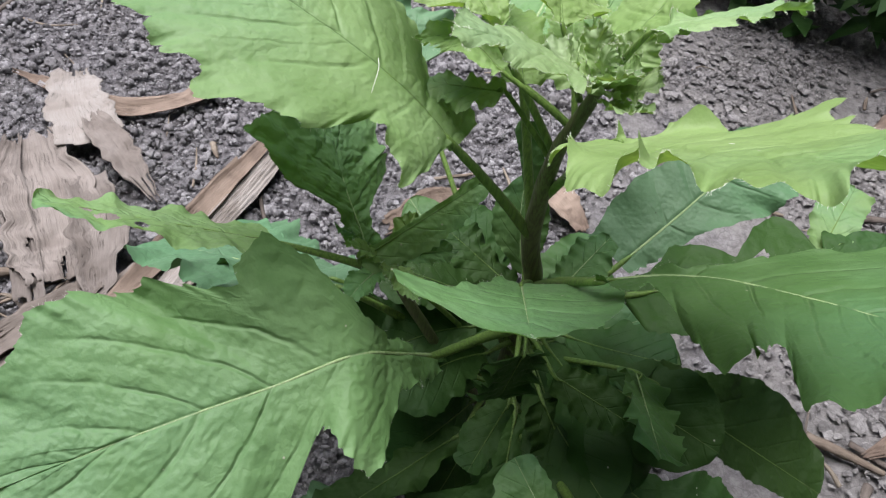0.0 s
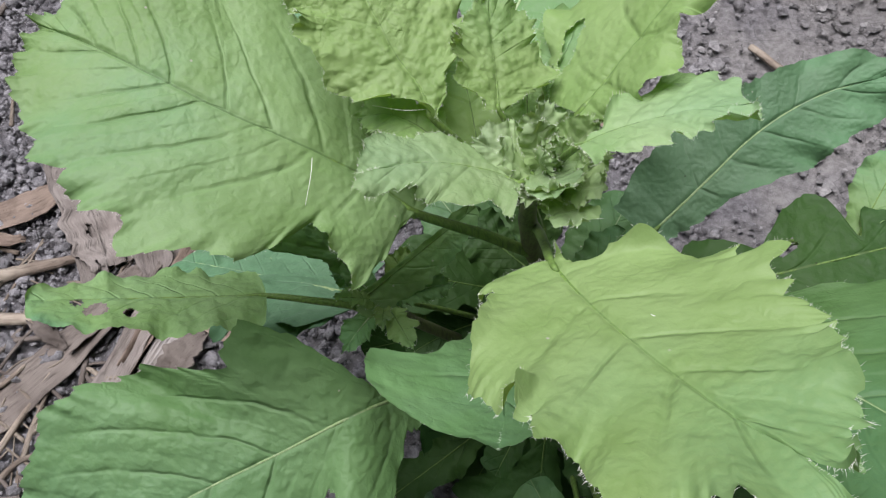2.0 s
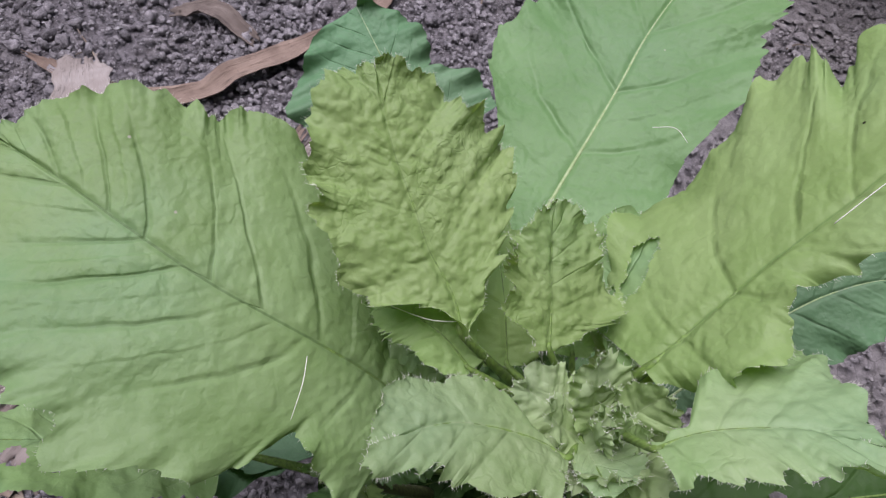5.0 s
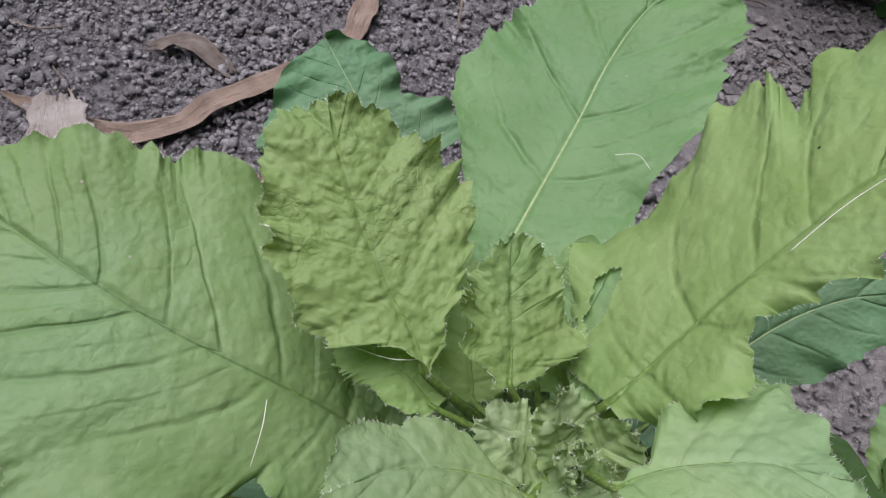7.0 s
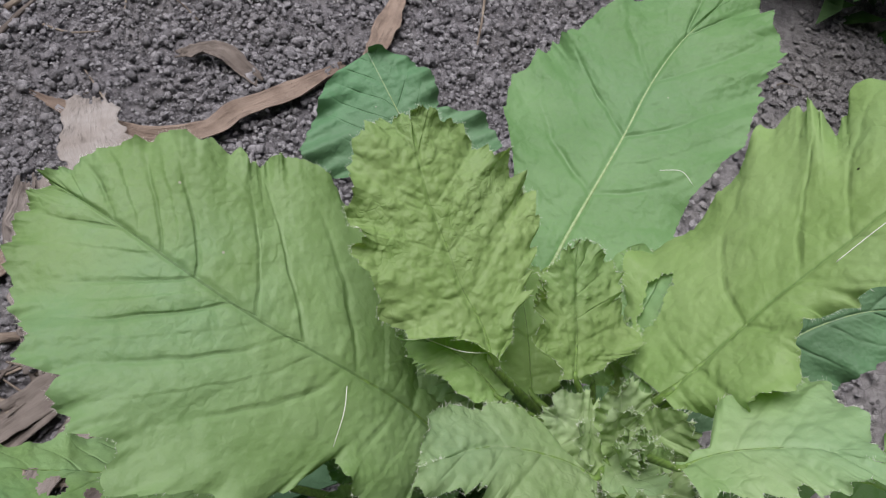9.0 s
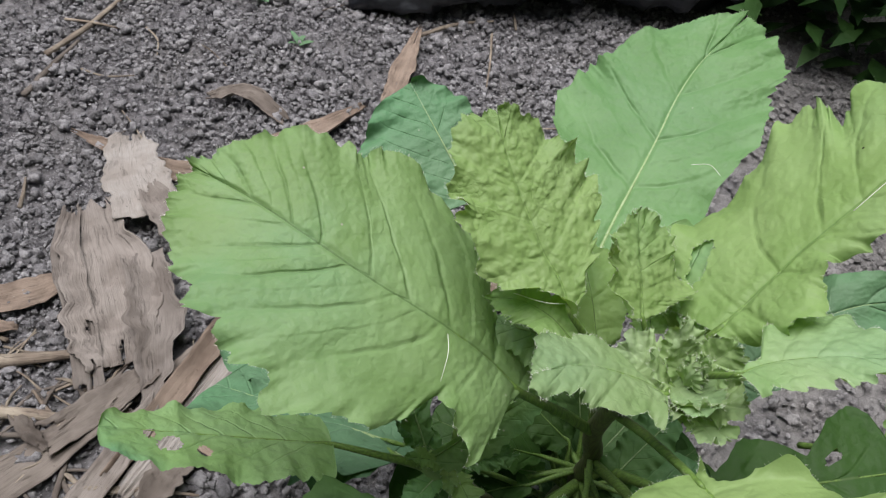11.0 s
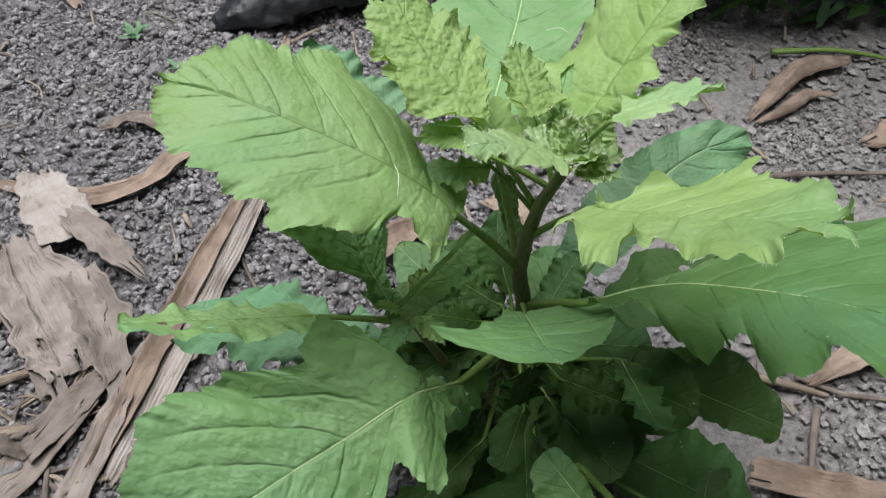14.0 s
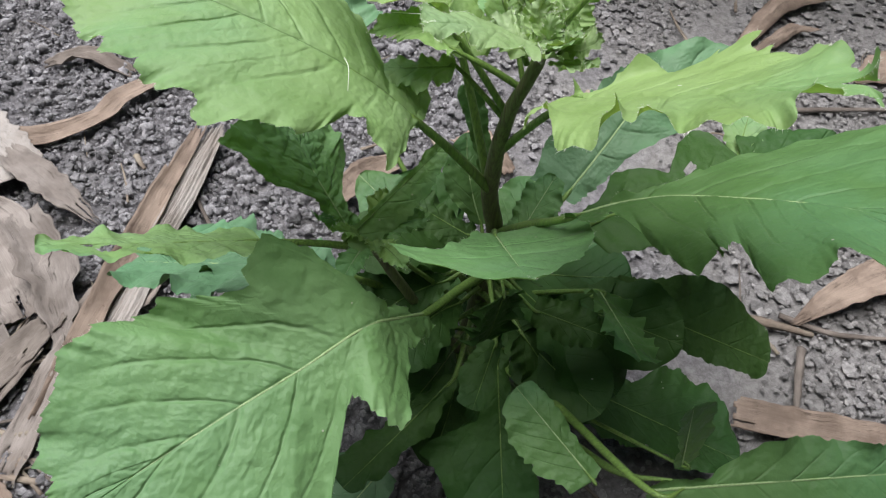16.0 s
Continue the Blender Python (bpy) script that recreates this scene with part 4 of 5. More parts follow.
main_leaf(dict(mid=((-0.0209, 0.0334, 0.3231), (-0.0137, 0.0544, 0.3284), (-0.0056, 0.0750, 0.3338), (0.0023, 0.0958, 0.3392), (0.0096, 0.1167, 0.3446), (0.0194, 0.1365, 0.3501), (0.0327, 0.1542, 0.3560)),
    up=((-0.184, -0.182, 0.966), (-0.184, -0.182, 0.966), (-0.184, -0.182, 0.966)),
    left=(6, 12, 17, 24, 33, 54, 59, 58, 56, 53, 48, 42, 42, 39, 34, 30, 26, 22, 18, 12),
    right=(11, 22, 29, 34, 34, 35, 41, 50, 49, 47, 50, 46, 52, 50, 45, 42, 34, 28, 20, 12), fan=(35, 35), foot=(-10, -10), curl=(0, 0)),
    FRESH, dict(veins=(5, 5), seed=6, nu=260, nv=50, teeth=(16, 16), tooth=2.5, quilt=0.0008, net=0.0002, cell=13.0, ruffle=0.002),
    (0.002, 0.0, 0.235), "broad green leaf with a pale midrib", 0.5)
main_leaf(dict(mid=((0.0647, 0.0436, 0.1792), (0.0813, 0.0582, 0.1885), (0.0976, 0.0730, 0.1978), (0.1139, 0.0879, 0.2072), (0.1324, 0.1004, 0.2156), (0.1533, 0.1097, 0.2226), (0.1760, 0.1147, 0.2277)),
    up=((-0.100, -0.449, 0.888), (-0.100, -0.449, 0.888), (-0.100, -0.449, 0.888)),
    left=(24, 27, 31, 32, 34, 34, 34, 33, 32, 30, 28, 27, 26, 26, 26, 27, 27, 24, 20, 12),
    right=(9, 10, 12, 14, 15, 17, 24, 32, 38, 38, 37, 36, 36, 36, 38, 38, 34, 28, 20, 12), fan=(30, 30), foot=(-5, -5), curl=(0, 0)),
    OLD, dict(veins=(6, 6), seed=17, nu=240, nv=44, teeth=(12, 12), tooth=2.5, quilt=0.0006, net=0.0002, cell=13.0, ruffle=0.003),
    (0.016, 0.015, 0.12), "broad blue-green leaf with white midrib", 0.2)
main_leaf(dict(mid=((0.0076, -0.0202, 0.3702), (0.0189, -0.0088, 0.3799), (0.0300, 0.0029, 0.3893), (0.0416, 0.0133, 0.3995), (0.0532, 0.0239, 0.4096), (0.0656, 0.0322, 0.4209), (0.0780, 0.0406, 0.4321)),
    up=((-0.704, 0.099, 0.704), (-0.704, 0.099, 0.704), (-0.704, 0.099, 0.704)),
    left=(22, 32, 40, 46, 46, 49, 60, 70, 63, 54, 42, 56, 53, 48, 44, 36, 29, 20, 13, 6),
    right=(6, 14, 24, 28, 20, 18, 14, 18, 30, 27, 32, 30, 32, 28, 25, 24, 21, 16, 11, 6), fan=(35, 35), foot=(-10, 0), curl=(0, 0)),
    GOLD, dict(veins=(6, 6), seed=7, nu=260, nv=50, teeth=(11, 9), tooth=4.0, quilt=0.0007, net=0.0003, cell=11.0, ruffle=0.0025, frill=0.004, holes=((0.13, 0.66, 0.05, 0.10), (0.05, 0.80, 0.04, 0.07))),
    (-0.002, -0.022, 0.325), "yellow-green lobed leaf with an eaten hole", 0.8)
main_leaf(dict(mid=((0.0008, -0.0671, 0.3649), (0.0055, -0.0788, 0.3750), (0.0109, -0.0902, 0.3850), (0.0170, -0.1013, 0.3951), (0.0235, -0.1121, 0.4051), (0.0307, -0.1226, 0.4151), (0.0388, -0.1325, 0.4249)),
    up=((-0.258, 0.568, 0.782), (-0.258, 0.568, 0.782), (-0.258, 0.568, 0.782)),
    left=(3, 10, 26, 34, 38, 46, 48, 44, 42, 44, 43, 42, 39, 36, 34, 32, 31, 29, 27, 24, 21, 18, 14, 11),
    right=(22, 22, 19, 26, 28, 39, 40, 39, 34, 42, 42, 42, 40, 37, 39, 40, 38, 35, 32, 28, 26, 22, 16, 11), fan=(35, 35), foot=(0, 0), curl=(0.003, 0.003)),
    GOLD, dict(veins=(5, 5), seed=8, nu=280, nv=50, teeth=(11, 12), tooth=3.6, quilt=0.0008, net=0.0002, cell=13.0, ruffle=0.002, frill=0.005),
    (0.0, -0.006, 0.275), "yellow-green lobed leaf reaching forward", 0.8)
main_leaf(dict(mid=((-0.0360, -0.0500, 0.2050), (-0.0527, -0.0659, 0.2274), (-0.0712, -0.0823, 0.2478), (-0.0985, -0.0970, 0.2429), (-0.1266, -0.1121, 0.2402), (-0.1544, -0.1279, 0.2372), (-0.1819, -0.1442, 0.2340)),
    up=((0.822, -0.037, 0.568), (0.102, -0.418, 0.902), (0.131, -0.403, 0.906)),
    left=(11, 14, 15, 16, 16, 52, 46, 36, 26, 80, 82, 80, 79, 76, 74, 72, 69, 66, 61, 55, 45, 32, 22, 14),
    right=(0, 0, 3, 6, 8, 10, 12, 66, 52, 82, 80, 76, 80, 78, 80, 72, 66, 62, 56, 48, 40, 32, 22, 14), fan=(38, 42), foot=(-12, -20), curl=(0, 0)),
    FRESH, dict(veins=((0.22, 0.37, 0.515, 0.66, 0.83), (0.25, 0.38, 0.52, 0.655, 0.78)), seed=11, nu=340, nv=70, teeth=(20, 15), tooth=6.0, quilt=0.0008, net=0.0005, cell=12.0, ruffle=0.002, frill=0.002, groove=0.0005),
    (0.012, 0.005, 0.16), "large mid-green lower leaf with pale midrib", 0.4)
main_leaf(dict(mid=((0.0177, -0.0573, 0.2853), (0.0403, -0.0543, 0.2902), (0.0613, -0.0595, 0.2997), (0.0772, -0.0720, 0.3120), (0.0913, -0.0861, 0.3248), (0.1033, -0.1017, 0.3378), (0.1116, -0.1196, 0.3511)),
    up=((-0.250, 0.500, 0.829), (-0.250, 0.500, 0.829), (-0.250, 0.500, 0.829)),
    left=(6, 2, 0, 0, 2, 4, 8, 13, 54, 114, 111, 108, 104, 95, 85, 76, 66, 56, 47, 40, 34, 30, 25, 20),
    right=(7, 22, 12, 14, 28, 74, 72, 68, 65, 62, 58, 34, 74, 76, 74, 66, 50, 76, 72, 62, 52, 41, 30, 20), fan=(30, 30), foot=(-5, -10), curl=(0, 0)),
    MATURE, dict(veins=(6, 6), seed=13, nu=300, nv=50, teeth=(10, 12), tooth=6.0, quilt=0.0006, net=0.00018, cell=15.0, ruffle=0.003),
    (0.010, 0.002, 0.20), "long lobed green leaf with pale midrib", 0.3)
main_leaf(dict(mid=((-0.0062, -0.0406, 0.2558), (-0.0068, -0.0491, 0.2626), (-0.0075, -0.0577, 0.2693), (-0.0082, -0.0662, 0.2761), (-0.0089, -0.0747, 0.2828), (-0.0095, -0.0833, 0.2896), (-0.0101, -0.0918, 0.2963)),
    up=((-0.050, 0.621, 0.782), (-0.050, 0.621, 0.782), (-0.050, 0.621, 0.782)),
    left=(32, 36, 38, 40, 40, 40, 39, 38, 38, 38, 36, 36, 34, 32, 30, 26, 24, 24, 24, 24),
    right=(8, 12, 14, 16, 18, 20, 24, 27, 30, 32, 52, 52, 52, 52, 46, 42, 34, 27, 24, 24), fan=(8, 8), foot=(-5, -5), curl=(0.006, 0.006)),
    FRESH, dict(veins=(4, 4), seed=12, nu=140, nv=40, teeth=(9, 9), tooth=1.2, quilt=0.0004, net=0.0002, ruffle=0.0008, frill=0.0005, rim=0.001),
    (0.008, 0.0, 0.205), "cupped smooth green leaf in front of the stem", 0.3)
main_leaf(dict(mid=((-0.0738, -0.0269, 0.2478), (-0.0779, -0.0200, 0.2521), (-0.0822, -0.0133, 0.2565), (-0.0864, -0.0066, 0.2610), (-0.0902, 0.0006, 0.2650), (-0.0937, 0.0081, 0.2688), (-0.0971, 0.0157, 0.2725)),
    up=((0.676, -0.057, 0.734), (0.676, -0.057, 0.734), (0.676, -0.057, 0.734)),
    left=(4, 5, 6, 6, 8, 10, 46, 47, 48, 52, 54, 51, 46, 40, 34, 30, 26, 22, 19, 16),
    right=(0, 5, 6, 8, 10, 12, 42, 42, 42, 41, 40, 39, 40, 44, 45, 40, 32, 26, 20, 16), fan=(30, 30), foot=(-5, -5), curl=(0, 0)),
    FRESH, dict(veins=(4, 4), seed=15, nu=180, nv=40, teeth=(9, 8), tooth=5.0, quilt=0.0006, net=0.0009, cell=8.0, bubble=0.0004, ruffle=0.002),
    (0.0, 0.01, 0.12), "dark green crinkled leaf in shade", 0.3)
main_leaf(dict(mid=((0.0055, -0.0456, 0.3902), (0.0111, -0.0424, 0.3905), (0.0171, -0.0400, 0.3914), (0.0233, -0.0387, 0.3930), (0.0295, -0.0379, 0.3948), (0.0355, -0.0381, 0.3972), (0.0409, -0.0401, 0.4004)),
    up=((-0.310, 0.473, 0.825), (-0.310, 0.473, 0.825), (-0.310, 0.473, 0.825)),
    left=(2, 2, 3, 3, 2, 18, 24, 40, 38, 35, 33, 31, 26, 21, 18, 15, 12, 11, 10, 8),
    right=(12, 12, 12, 14, 16, 18, 18, 18, 18, 18, 18, 18, 18, 18, 23, 21, 18, 16, 12, 8), fan=(35, 35), foot=(-5, -5), curl=(-0.004, -0.004)),
    TENDER, dict(veins=(4, 4), seed=9, nu=180, nv=36, teeth=(8, 10), tooth=2.5, quilt=0.0002, net=0.00018, cell=9.0, ruffle=0.001, frill=0.003),
    (0.0, -0.030, 0.352), "small pale green leaf beside the heart", 1.0)
main_leaf(dict(mid=((-0.0080, -0.0453, 0.3712), (-0.0145, -0.0434, 0.3727), (-0.0212, -0.0429, 0.3747), (-0.0278, -0.0434, 0.3770), (-0.0342, -0.0446, 0.3794), (-0.0399, -0.0474, 0.3822), (-0.0450, -0.0512, 0.3851)),
    up=((0.296, 0.287, 0.911), (0.296, 0.287, 0.911), (0.296, 0.287, 0.911)),
    left=(14, 12, 14, 16, 18, 18, 18, 19, 18, 18, 18, 16, 16, 16, 16, 16, 16, 16, 14, 8),
    right=(0, 0, 1, 3, 6, 12, 14, 14, 14, 14, 13, 14, 14, 14, 15, 14, 12, 12, 10, 8), fan=(35, 35), foot=(-5, -5), curl=(-0.01, -0.006)),
    TENDER, dict(veins=(4, 4), seed=10, nu=180, nv=36, teeth=(9, 9), tooth=2.5, quilt=0.0002, net=0.00018, cell=9.0, ruffle=0.001, frill=0.003),
    (-0.001, -0.033, 0.355), "small pale hairy leaf folded round the heart", 1.0)

# small lobes that fill the foot of the upper leaves
for key, (mid, up, w, material, label) in enumerate([
    (((-0.032, -0.021, 0.350), (-0.042, -0.014, 0.354), (-0.053, -0.009, 0.353), (-0.063, -0.007, 0.348)), (0.2, -0.2, 0.95), 11, CRISP, "small toothed lobe under the blistered leaf"),
    (((-0.022, -0.014, 0.340), (-0.026, 0.003, 0.346), (-0.030, 0.018, 0.346), (-0.034, 0.030, 0.340)), (0.1, -0.2, 0.95), 15, GOLD, "small green leaf behind the heart"),
    (((0.006, -0.018, 0.352), (0.010, 0.002, 0.356), (0.012, 0.022, 0.354), (0.012, 0.038, 0.346)), (-0.3, -0.1, 0.93), 16, GOLD, "small green leaf beside the heart"),
    (((-0.006, -0.012, 0.350), (-0.007, 0.006, 0.354), (-0.008, 0.022, 0.353)), (0.0, -0.2, 0.97), 12, CRISP, "small green leaf deep in the heart"),
]):
    sides = [w * f for f in (0.5, 0.7, 0.95, 0.8, 1.05, 1.0, 0.85, 0.65, 0.4, 0.22)]
    main_leaf(dict(mid=mid, up=[up] * 3, left=sides, right=sides[:]), material, dict(veins=(4, 4), seed=80 + key, nu=110, nv=24, teeth=(7, 7), tooth=3.0, quilt=0.0004, net=0.0003, cell=7.0, frill=0.003),
              (-0.001, -0.025, 0.33), label, 0.8)

# small leaves on the side shoot
shoot = np.array((-0.064, -0.029, 0.243))
for key, (a, rise, n, w, material) in enumerate([(2.6, 0.5, 0.030, 8, FRESH), (1.2, 0.9, 0.024, 7, GOLD), (4.1, 0.35, 0.028, 8, FRESH), (5.3, 0.6, 0.026, 8, GOLD), (0.3, 0.55, 0.030, 9, FRESH), (3.4, 1.2, 0.020, 6, GOLD), (4.8, 1.0, 0.016, 5, GOLD)]):
    out = np.array((math.cos(a), math.sin(a), 0.0))
    mid = [shoot + out * n * f + np.array((0, 0, 1.0)) * n * (rise * f - 0.45 * f * f) for f in (0.1, 0.4, 0.7, 1.0)]
    sides = [w * f for f in (0.4, 0.6, 0.95, 0.75, 1.05, 1.0, 0.8, 0.6, 0.4, 0.22)]
    main_leaf(dict(mid=mid, up=[np.array((0, 0, 1.0)) - 0.5 * rise * out] * 3, left=sides, right=sides[::1]), material,
              dict(veins=(4, 4), seed=90 + key, nu=80, nv=18, teeth=(6, 6), tooth=2.5, quilt=0.0004, net=0.0004, cell=6.0, frill=0.004, ruffle=0.004), tuple(shoot), "small crinkled leaf of the side shoot", 0.5)


def heart():
    # the tight heart of small jagged, hairy leaves at the top of the stem
    rs = np.random.RandomState(12)
    top = np.array((0.001, -0.038, 0.366))
    for k in range(16):
        share = k / 15
        a = k * 2.4 + 0.5
        lean = radians(12 + 58 * share + rs.uniform(-10, 10))
        n = (0.012 + 0.013 * share) * rs.uniform(0.85, 1.2)
        out = np.array((math.cos(a), math.sin(a), 0.0))
        rise = np.array((0.0, 0.0, 1.0))
        side = np.cross(rise, out)
        base = top + out * 0.004 * share - rise * 0.006 * share
        sway = side * rs.uniform(-0.2, 0.2) * n
        mid = [base + out * math.sin(lean) * n * f + rise * math.cos(lean) * n * f - out * 0.25 * n * f**3 + sway * f * f for f in (0, 0.25, 0.5, 0.75, 1.0)]
        face = rise * math.sin(lean) - out * math.cos(lean) + side * rs.uniform(-0.3, 0.3)
        w = n * 1000 * rs.uniform(0.34, 0.46)
        sides = [[w * f * rs.uniform(0.8, 1.2) for f in (0.4, 0.6, 0.95, 0.85, 1.1, 0.95, 0.8, 0.6, 0.4, 0.22)] for _ in (0, 1)]
        mesh, _, _ = fan_blade("leaf", mid, [face] * 3, *sides, fan=(30, 30), veins=(3, 3), seed=60 + k, teeth=(5, 5), tooth=2.2, quilt=0.0003, net=0.0003, cell=4.0,
                               ruffle=0.003, frill=0.003, curl=(0.02, 0.02), nu=64, nv=14, groove=0.0001)
        blade = part("leaf", mesh, BUD, plant, "tiny jagged pale hairy leaf of the heart")
        tagged(part("fringe", fringe_mesh(blade, k, 0.6, 0.0013), HAIR, blade), "fine pale hairs along the leaf edge", kind="stuff")


heart()


def undergrowth():
    """Older leaves crowding round the foot of the stem, shade put in their colour."""
    rs = np.random.RandomState(5)
    for k in range(28):
        a = k * 2.39 + rs.uniform(-0.3, 0.3)
        z = rs.uniform(0.03, 0.17)
        n = rs.uniform(0.05, 0.085)
        joint = np.array((0.012, 0.015 - 0.02 * z, z))
        way = np.array((math.cos(a), math.sin(a) - 0.15, rs.uniform(-0.35, 0.3)))
        base = joint + way * rs.uniform(0.018, 0.035)
        if base[2] + way[2] * n < 0.012:
            way[2] = abs(way[2])
        w = n * 1000 * rs.uniform(0.34, 0.48)
        f = np.array((0.25, 0.3, 0.6, 0.5, 0.85, 0.8, 1.0, 0.97, 0.8, 0.5)) * w
        spec = (base, base + way * n, np.array((rs.uniform(-0.4, 0.4), rs.uniform(-0.6, 0.2), 1.0)), rs.uniform(-0.006, 0.006), rs.uniform(0, 0.008), rs.uniform(-0.004, 0.004), f, f * rs.uniform(0.8, 1.1))
        leaf(spec, SHADED, dict(seed=100 + k, veins=6, tooth=0.05, teeth=7, quilt=0.0006, ruffle=0.001, nu=70, nv=14, frill=0.0004), joint, "green lower leaf in the shade of the plant")


undergrowth()
# broad leaves that stand behind the stem
for k, (base, tip, normal, w) in enumerate([
    ((0.000, 0.030, 0.145), (-0.060, 0.085, 0.165), (0.2, -0.5, 1.0), 24),
    ((0.024, 0.030, 0.135), (0.062, 0.090, 0.150), (-0.2, -0.5, 1.0), 24),
    ((0.010, 0.030, 0.175), (0.004, 0.072, 0.212), (0.1, -0.8, 1.0), 17),
    ((0.030, 0.012, 0.150), (0.085, 0.020, 0.165), (0.0, -0.4, 1.0), 19),
    ((-0.005, 0.012, 0.150), (-0.060, 0.015, 0.170), (0.0, -0.4, 1.0), 18),
]):
    sides = [w * f for f in (0.3, 0.45, 0.75, 0.9, 1.0, 0.98, 0.85, 0.6, 0.35)]
    leaf((base, tip, normal, 0.004 * (-1) ** k, 0.004, -0.001, sides, sides[::1]), MATURE, dict(seed=140 + k, veins=5, tooth=0.09, teeth=8, quilt=0.001, ruffle=0.0015, nu=80, nv=18), (0.012, 0.012, base[2] - 0.02), "mid-green leaf behind the stem")
part("side_shoot", tube("side_shoot", [(0.006, 0.015, 0.05), (-0.025, -0.005, 0.13), (-0.05, -0.022, 0.20), (-0.066, -0.030, 0.245)], (0.0035, 0.003, 0.0028, 0.0022), 30, 10, 0.08), STEM, plant, "thin dark side stem")
part("side_shoot", tube("side_shoot", [(0.014, 0.01, 0.06), (0.03, -0.05, 0.10), (0.055, -0.12, 0.15), (0.082, -0.140, 0.172)], (0.0035, 0.003, 0.0022, 0.0006), 30, 10, 0.08), STALK, plant, "pale green side stem")


# ---- litter on the ground ----
def strip_mesh(name, points, widths, cup=0.25, twist=0.0, ribs=0.0006, seed=1, ragged=0.1, nu=60, nv=14, thick=0.0009, holes=(), fray=0.06, crumple=0.0016):
    """A dry strip, leaf or sheath lying along the points. widths in metres at even steps; cup: how far the sides bend up;
    fray: how deep the ends are split; holes: (along, across, half length, half width)."""
    line = catmull(points, nu)
    rs = np.random.RandomState(seed)
    u = np.linspace(0, 1, nu)
    w = np.interp(u, np.linspace(0, 1, len(widths)), widths)
    way = np.gradient(line, axis=0)
    way /= np.linalg.norm(way, axis=1)[:, None]
    side = np.cross(way, (0, 0, 1.0))
    side /= np.linalg.norm(side, axis=1)[:, None]
    over = np.cross(side, way)
    q = np.linspace(-1, 1, nv)
    U, Q = np.meshgrid(u, q, indexing="ij")
    rim1, rim2 = 1 + ragged * value_noise(u * 14, seed) + 0.25 * ragged * value_noise(u * 41, seed + 1), 1 + ragged * value_noise(u * 14, seed + 9) + 0.25 * ragged * value_noise(u * 41, seed + 3)
    x = Q * w[:, None] / 2 * np.where(Q > 0, rim1[:, None], rim2[:, None])
    h = cup * Q**2 * w[:, None] / 2 + ribs * np.sin(Q * 22 + 2 * lattice(U * 5, Q, seed % 5)) + 0.5 * ribs * np.sin(Q * 47 + seed)
    h = h + crumple * lattice(U * 7 + seed, Q * 2.2, seed % 11) + 0.6 * crumple * lattice(U * 17 + seed, Q * 4, seed % 13) + 0.0016 * value_noise(U * 6 + Q, seed)
    a = twist * (u - 0.5)[:, None]
    s1 = side * np.cos(a) + over * np.sin(a)
    o1 = over * np.cos(a) - side * np.sin(a)
    top = line[:, None] + s1[:, None] * x[..., None] + o1[:, None] * h[..., None]
    low = top - o1[:, None] * thick
    verts = np.concatenate([top.reshape(-1, 3), low.reshape(-1, 3)])
    uvs = np.stack([U, Q * 0.5 + 0.5], -1).reshape(-1, 2)
    uvs = np.concatenate([uvs, uvs])
    cu, cq = (U[:-1, :-1] + U[1:, 1:]) / 2, (Q[:-1, :-1] + Q[1:, 1:]) / 2
    slots = np.arange(nv - 1) / nv * 5.0
    cut = np.stack([fray * (np.abs(value_noise(slots, seed + 31 * e)) * 1.5 + (rs.uniform(0, 1, nv - 1) > 0.9) * rs.uniform(1, 3, nv - 1)) for e in (0, 1)])
    keep = (cu > cut[0]) & (cu < 1 - cut[1])
    for hu, hq, ru, rq in holes:
        keep &= ((cu - hu) / ru) ** 2 + ((cq - hq) / rq) ** 2 > 1 + 0.5 * lattice(cu * 40, cq * 9, seed % 6)
    faces = []
    n = nu * nv
    for i in range(nu - 1):
        for k in range(nv - 1):
            if not keep[i, k]:
                continue
            a = i * nv + k
            b, c, d = a + nv, a + nv + 1, a + 1
            faces.append((a, b, c, d))
            faces.append((n + a, n + d, n + c, n + b))
            # close the rim wherever the neighbour is missing
            if i == 0 or not keep[i - 1, k]:
                faces.append((a, d, n + d, n + a))
            if i == nu - 2 or not keep[i + 1, k]:
                faces.append((c, b, n + b, n + c))
            if k == 0 or not keep[i, k - 1]:
                faces.append((b, a, n + a, n + b))
            if k == nv - 2 or not keep[i, k + 1]:
                faces.append((d, c, n + c, n + d))
    return mesh_from(name, verts.tolist(), faces, layers={"unit": uvs, "veins": uvs})


def ground_line(points, rise=0.004):
    return [(x, y, lift(x, y) + rise + (rest[0] if rest else 0)) for x, y, *rest in points]


def dry(name, points, widths, material, label, category="dry leaf", rise=0.004, **options):
    return tagged(part(name, strip_mesh(name, ground_line(points, rise), widths, **options), material), label, category, "leaf litter")


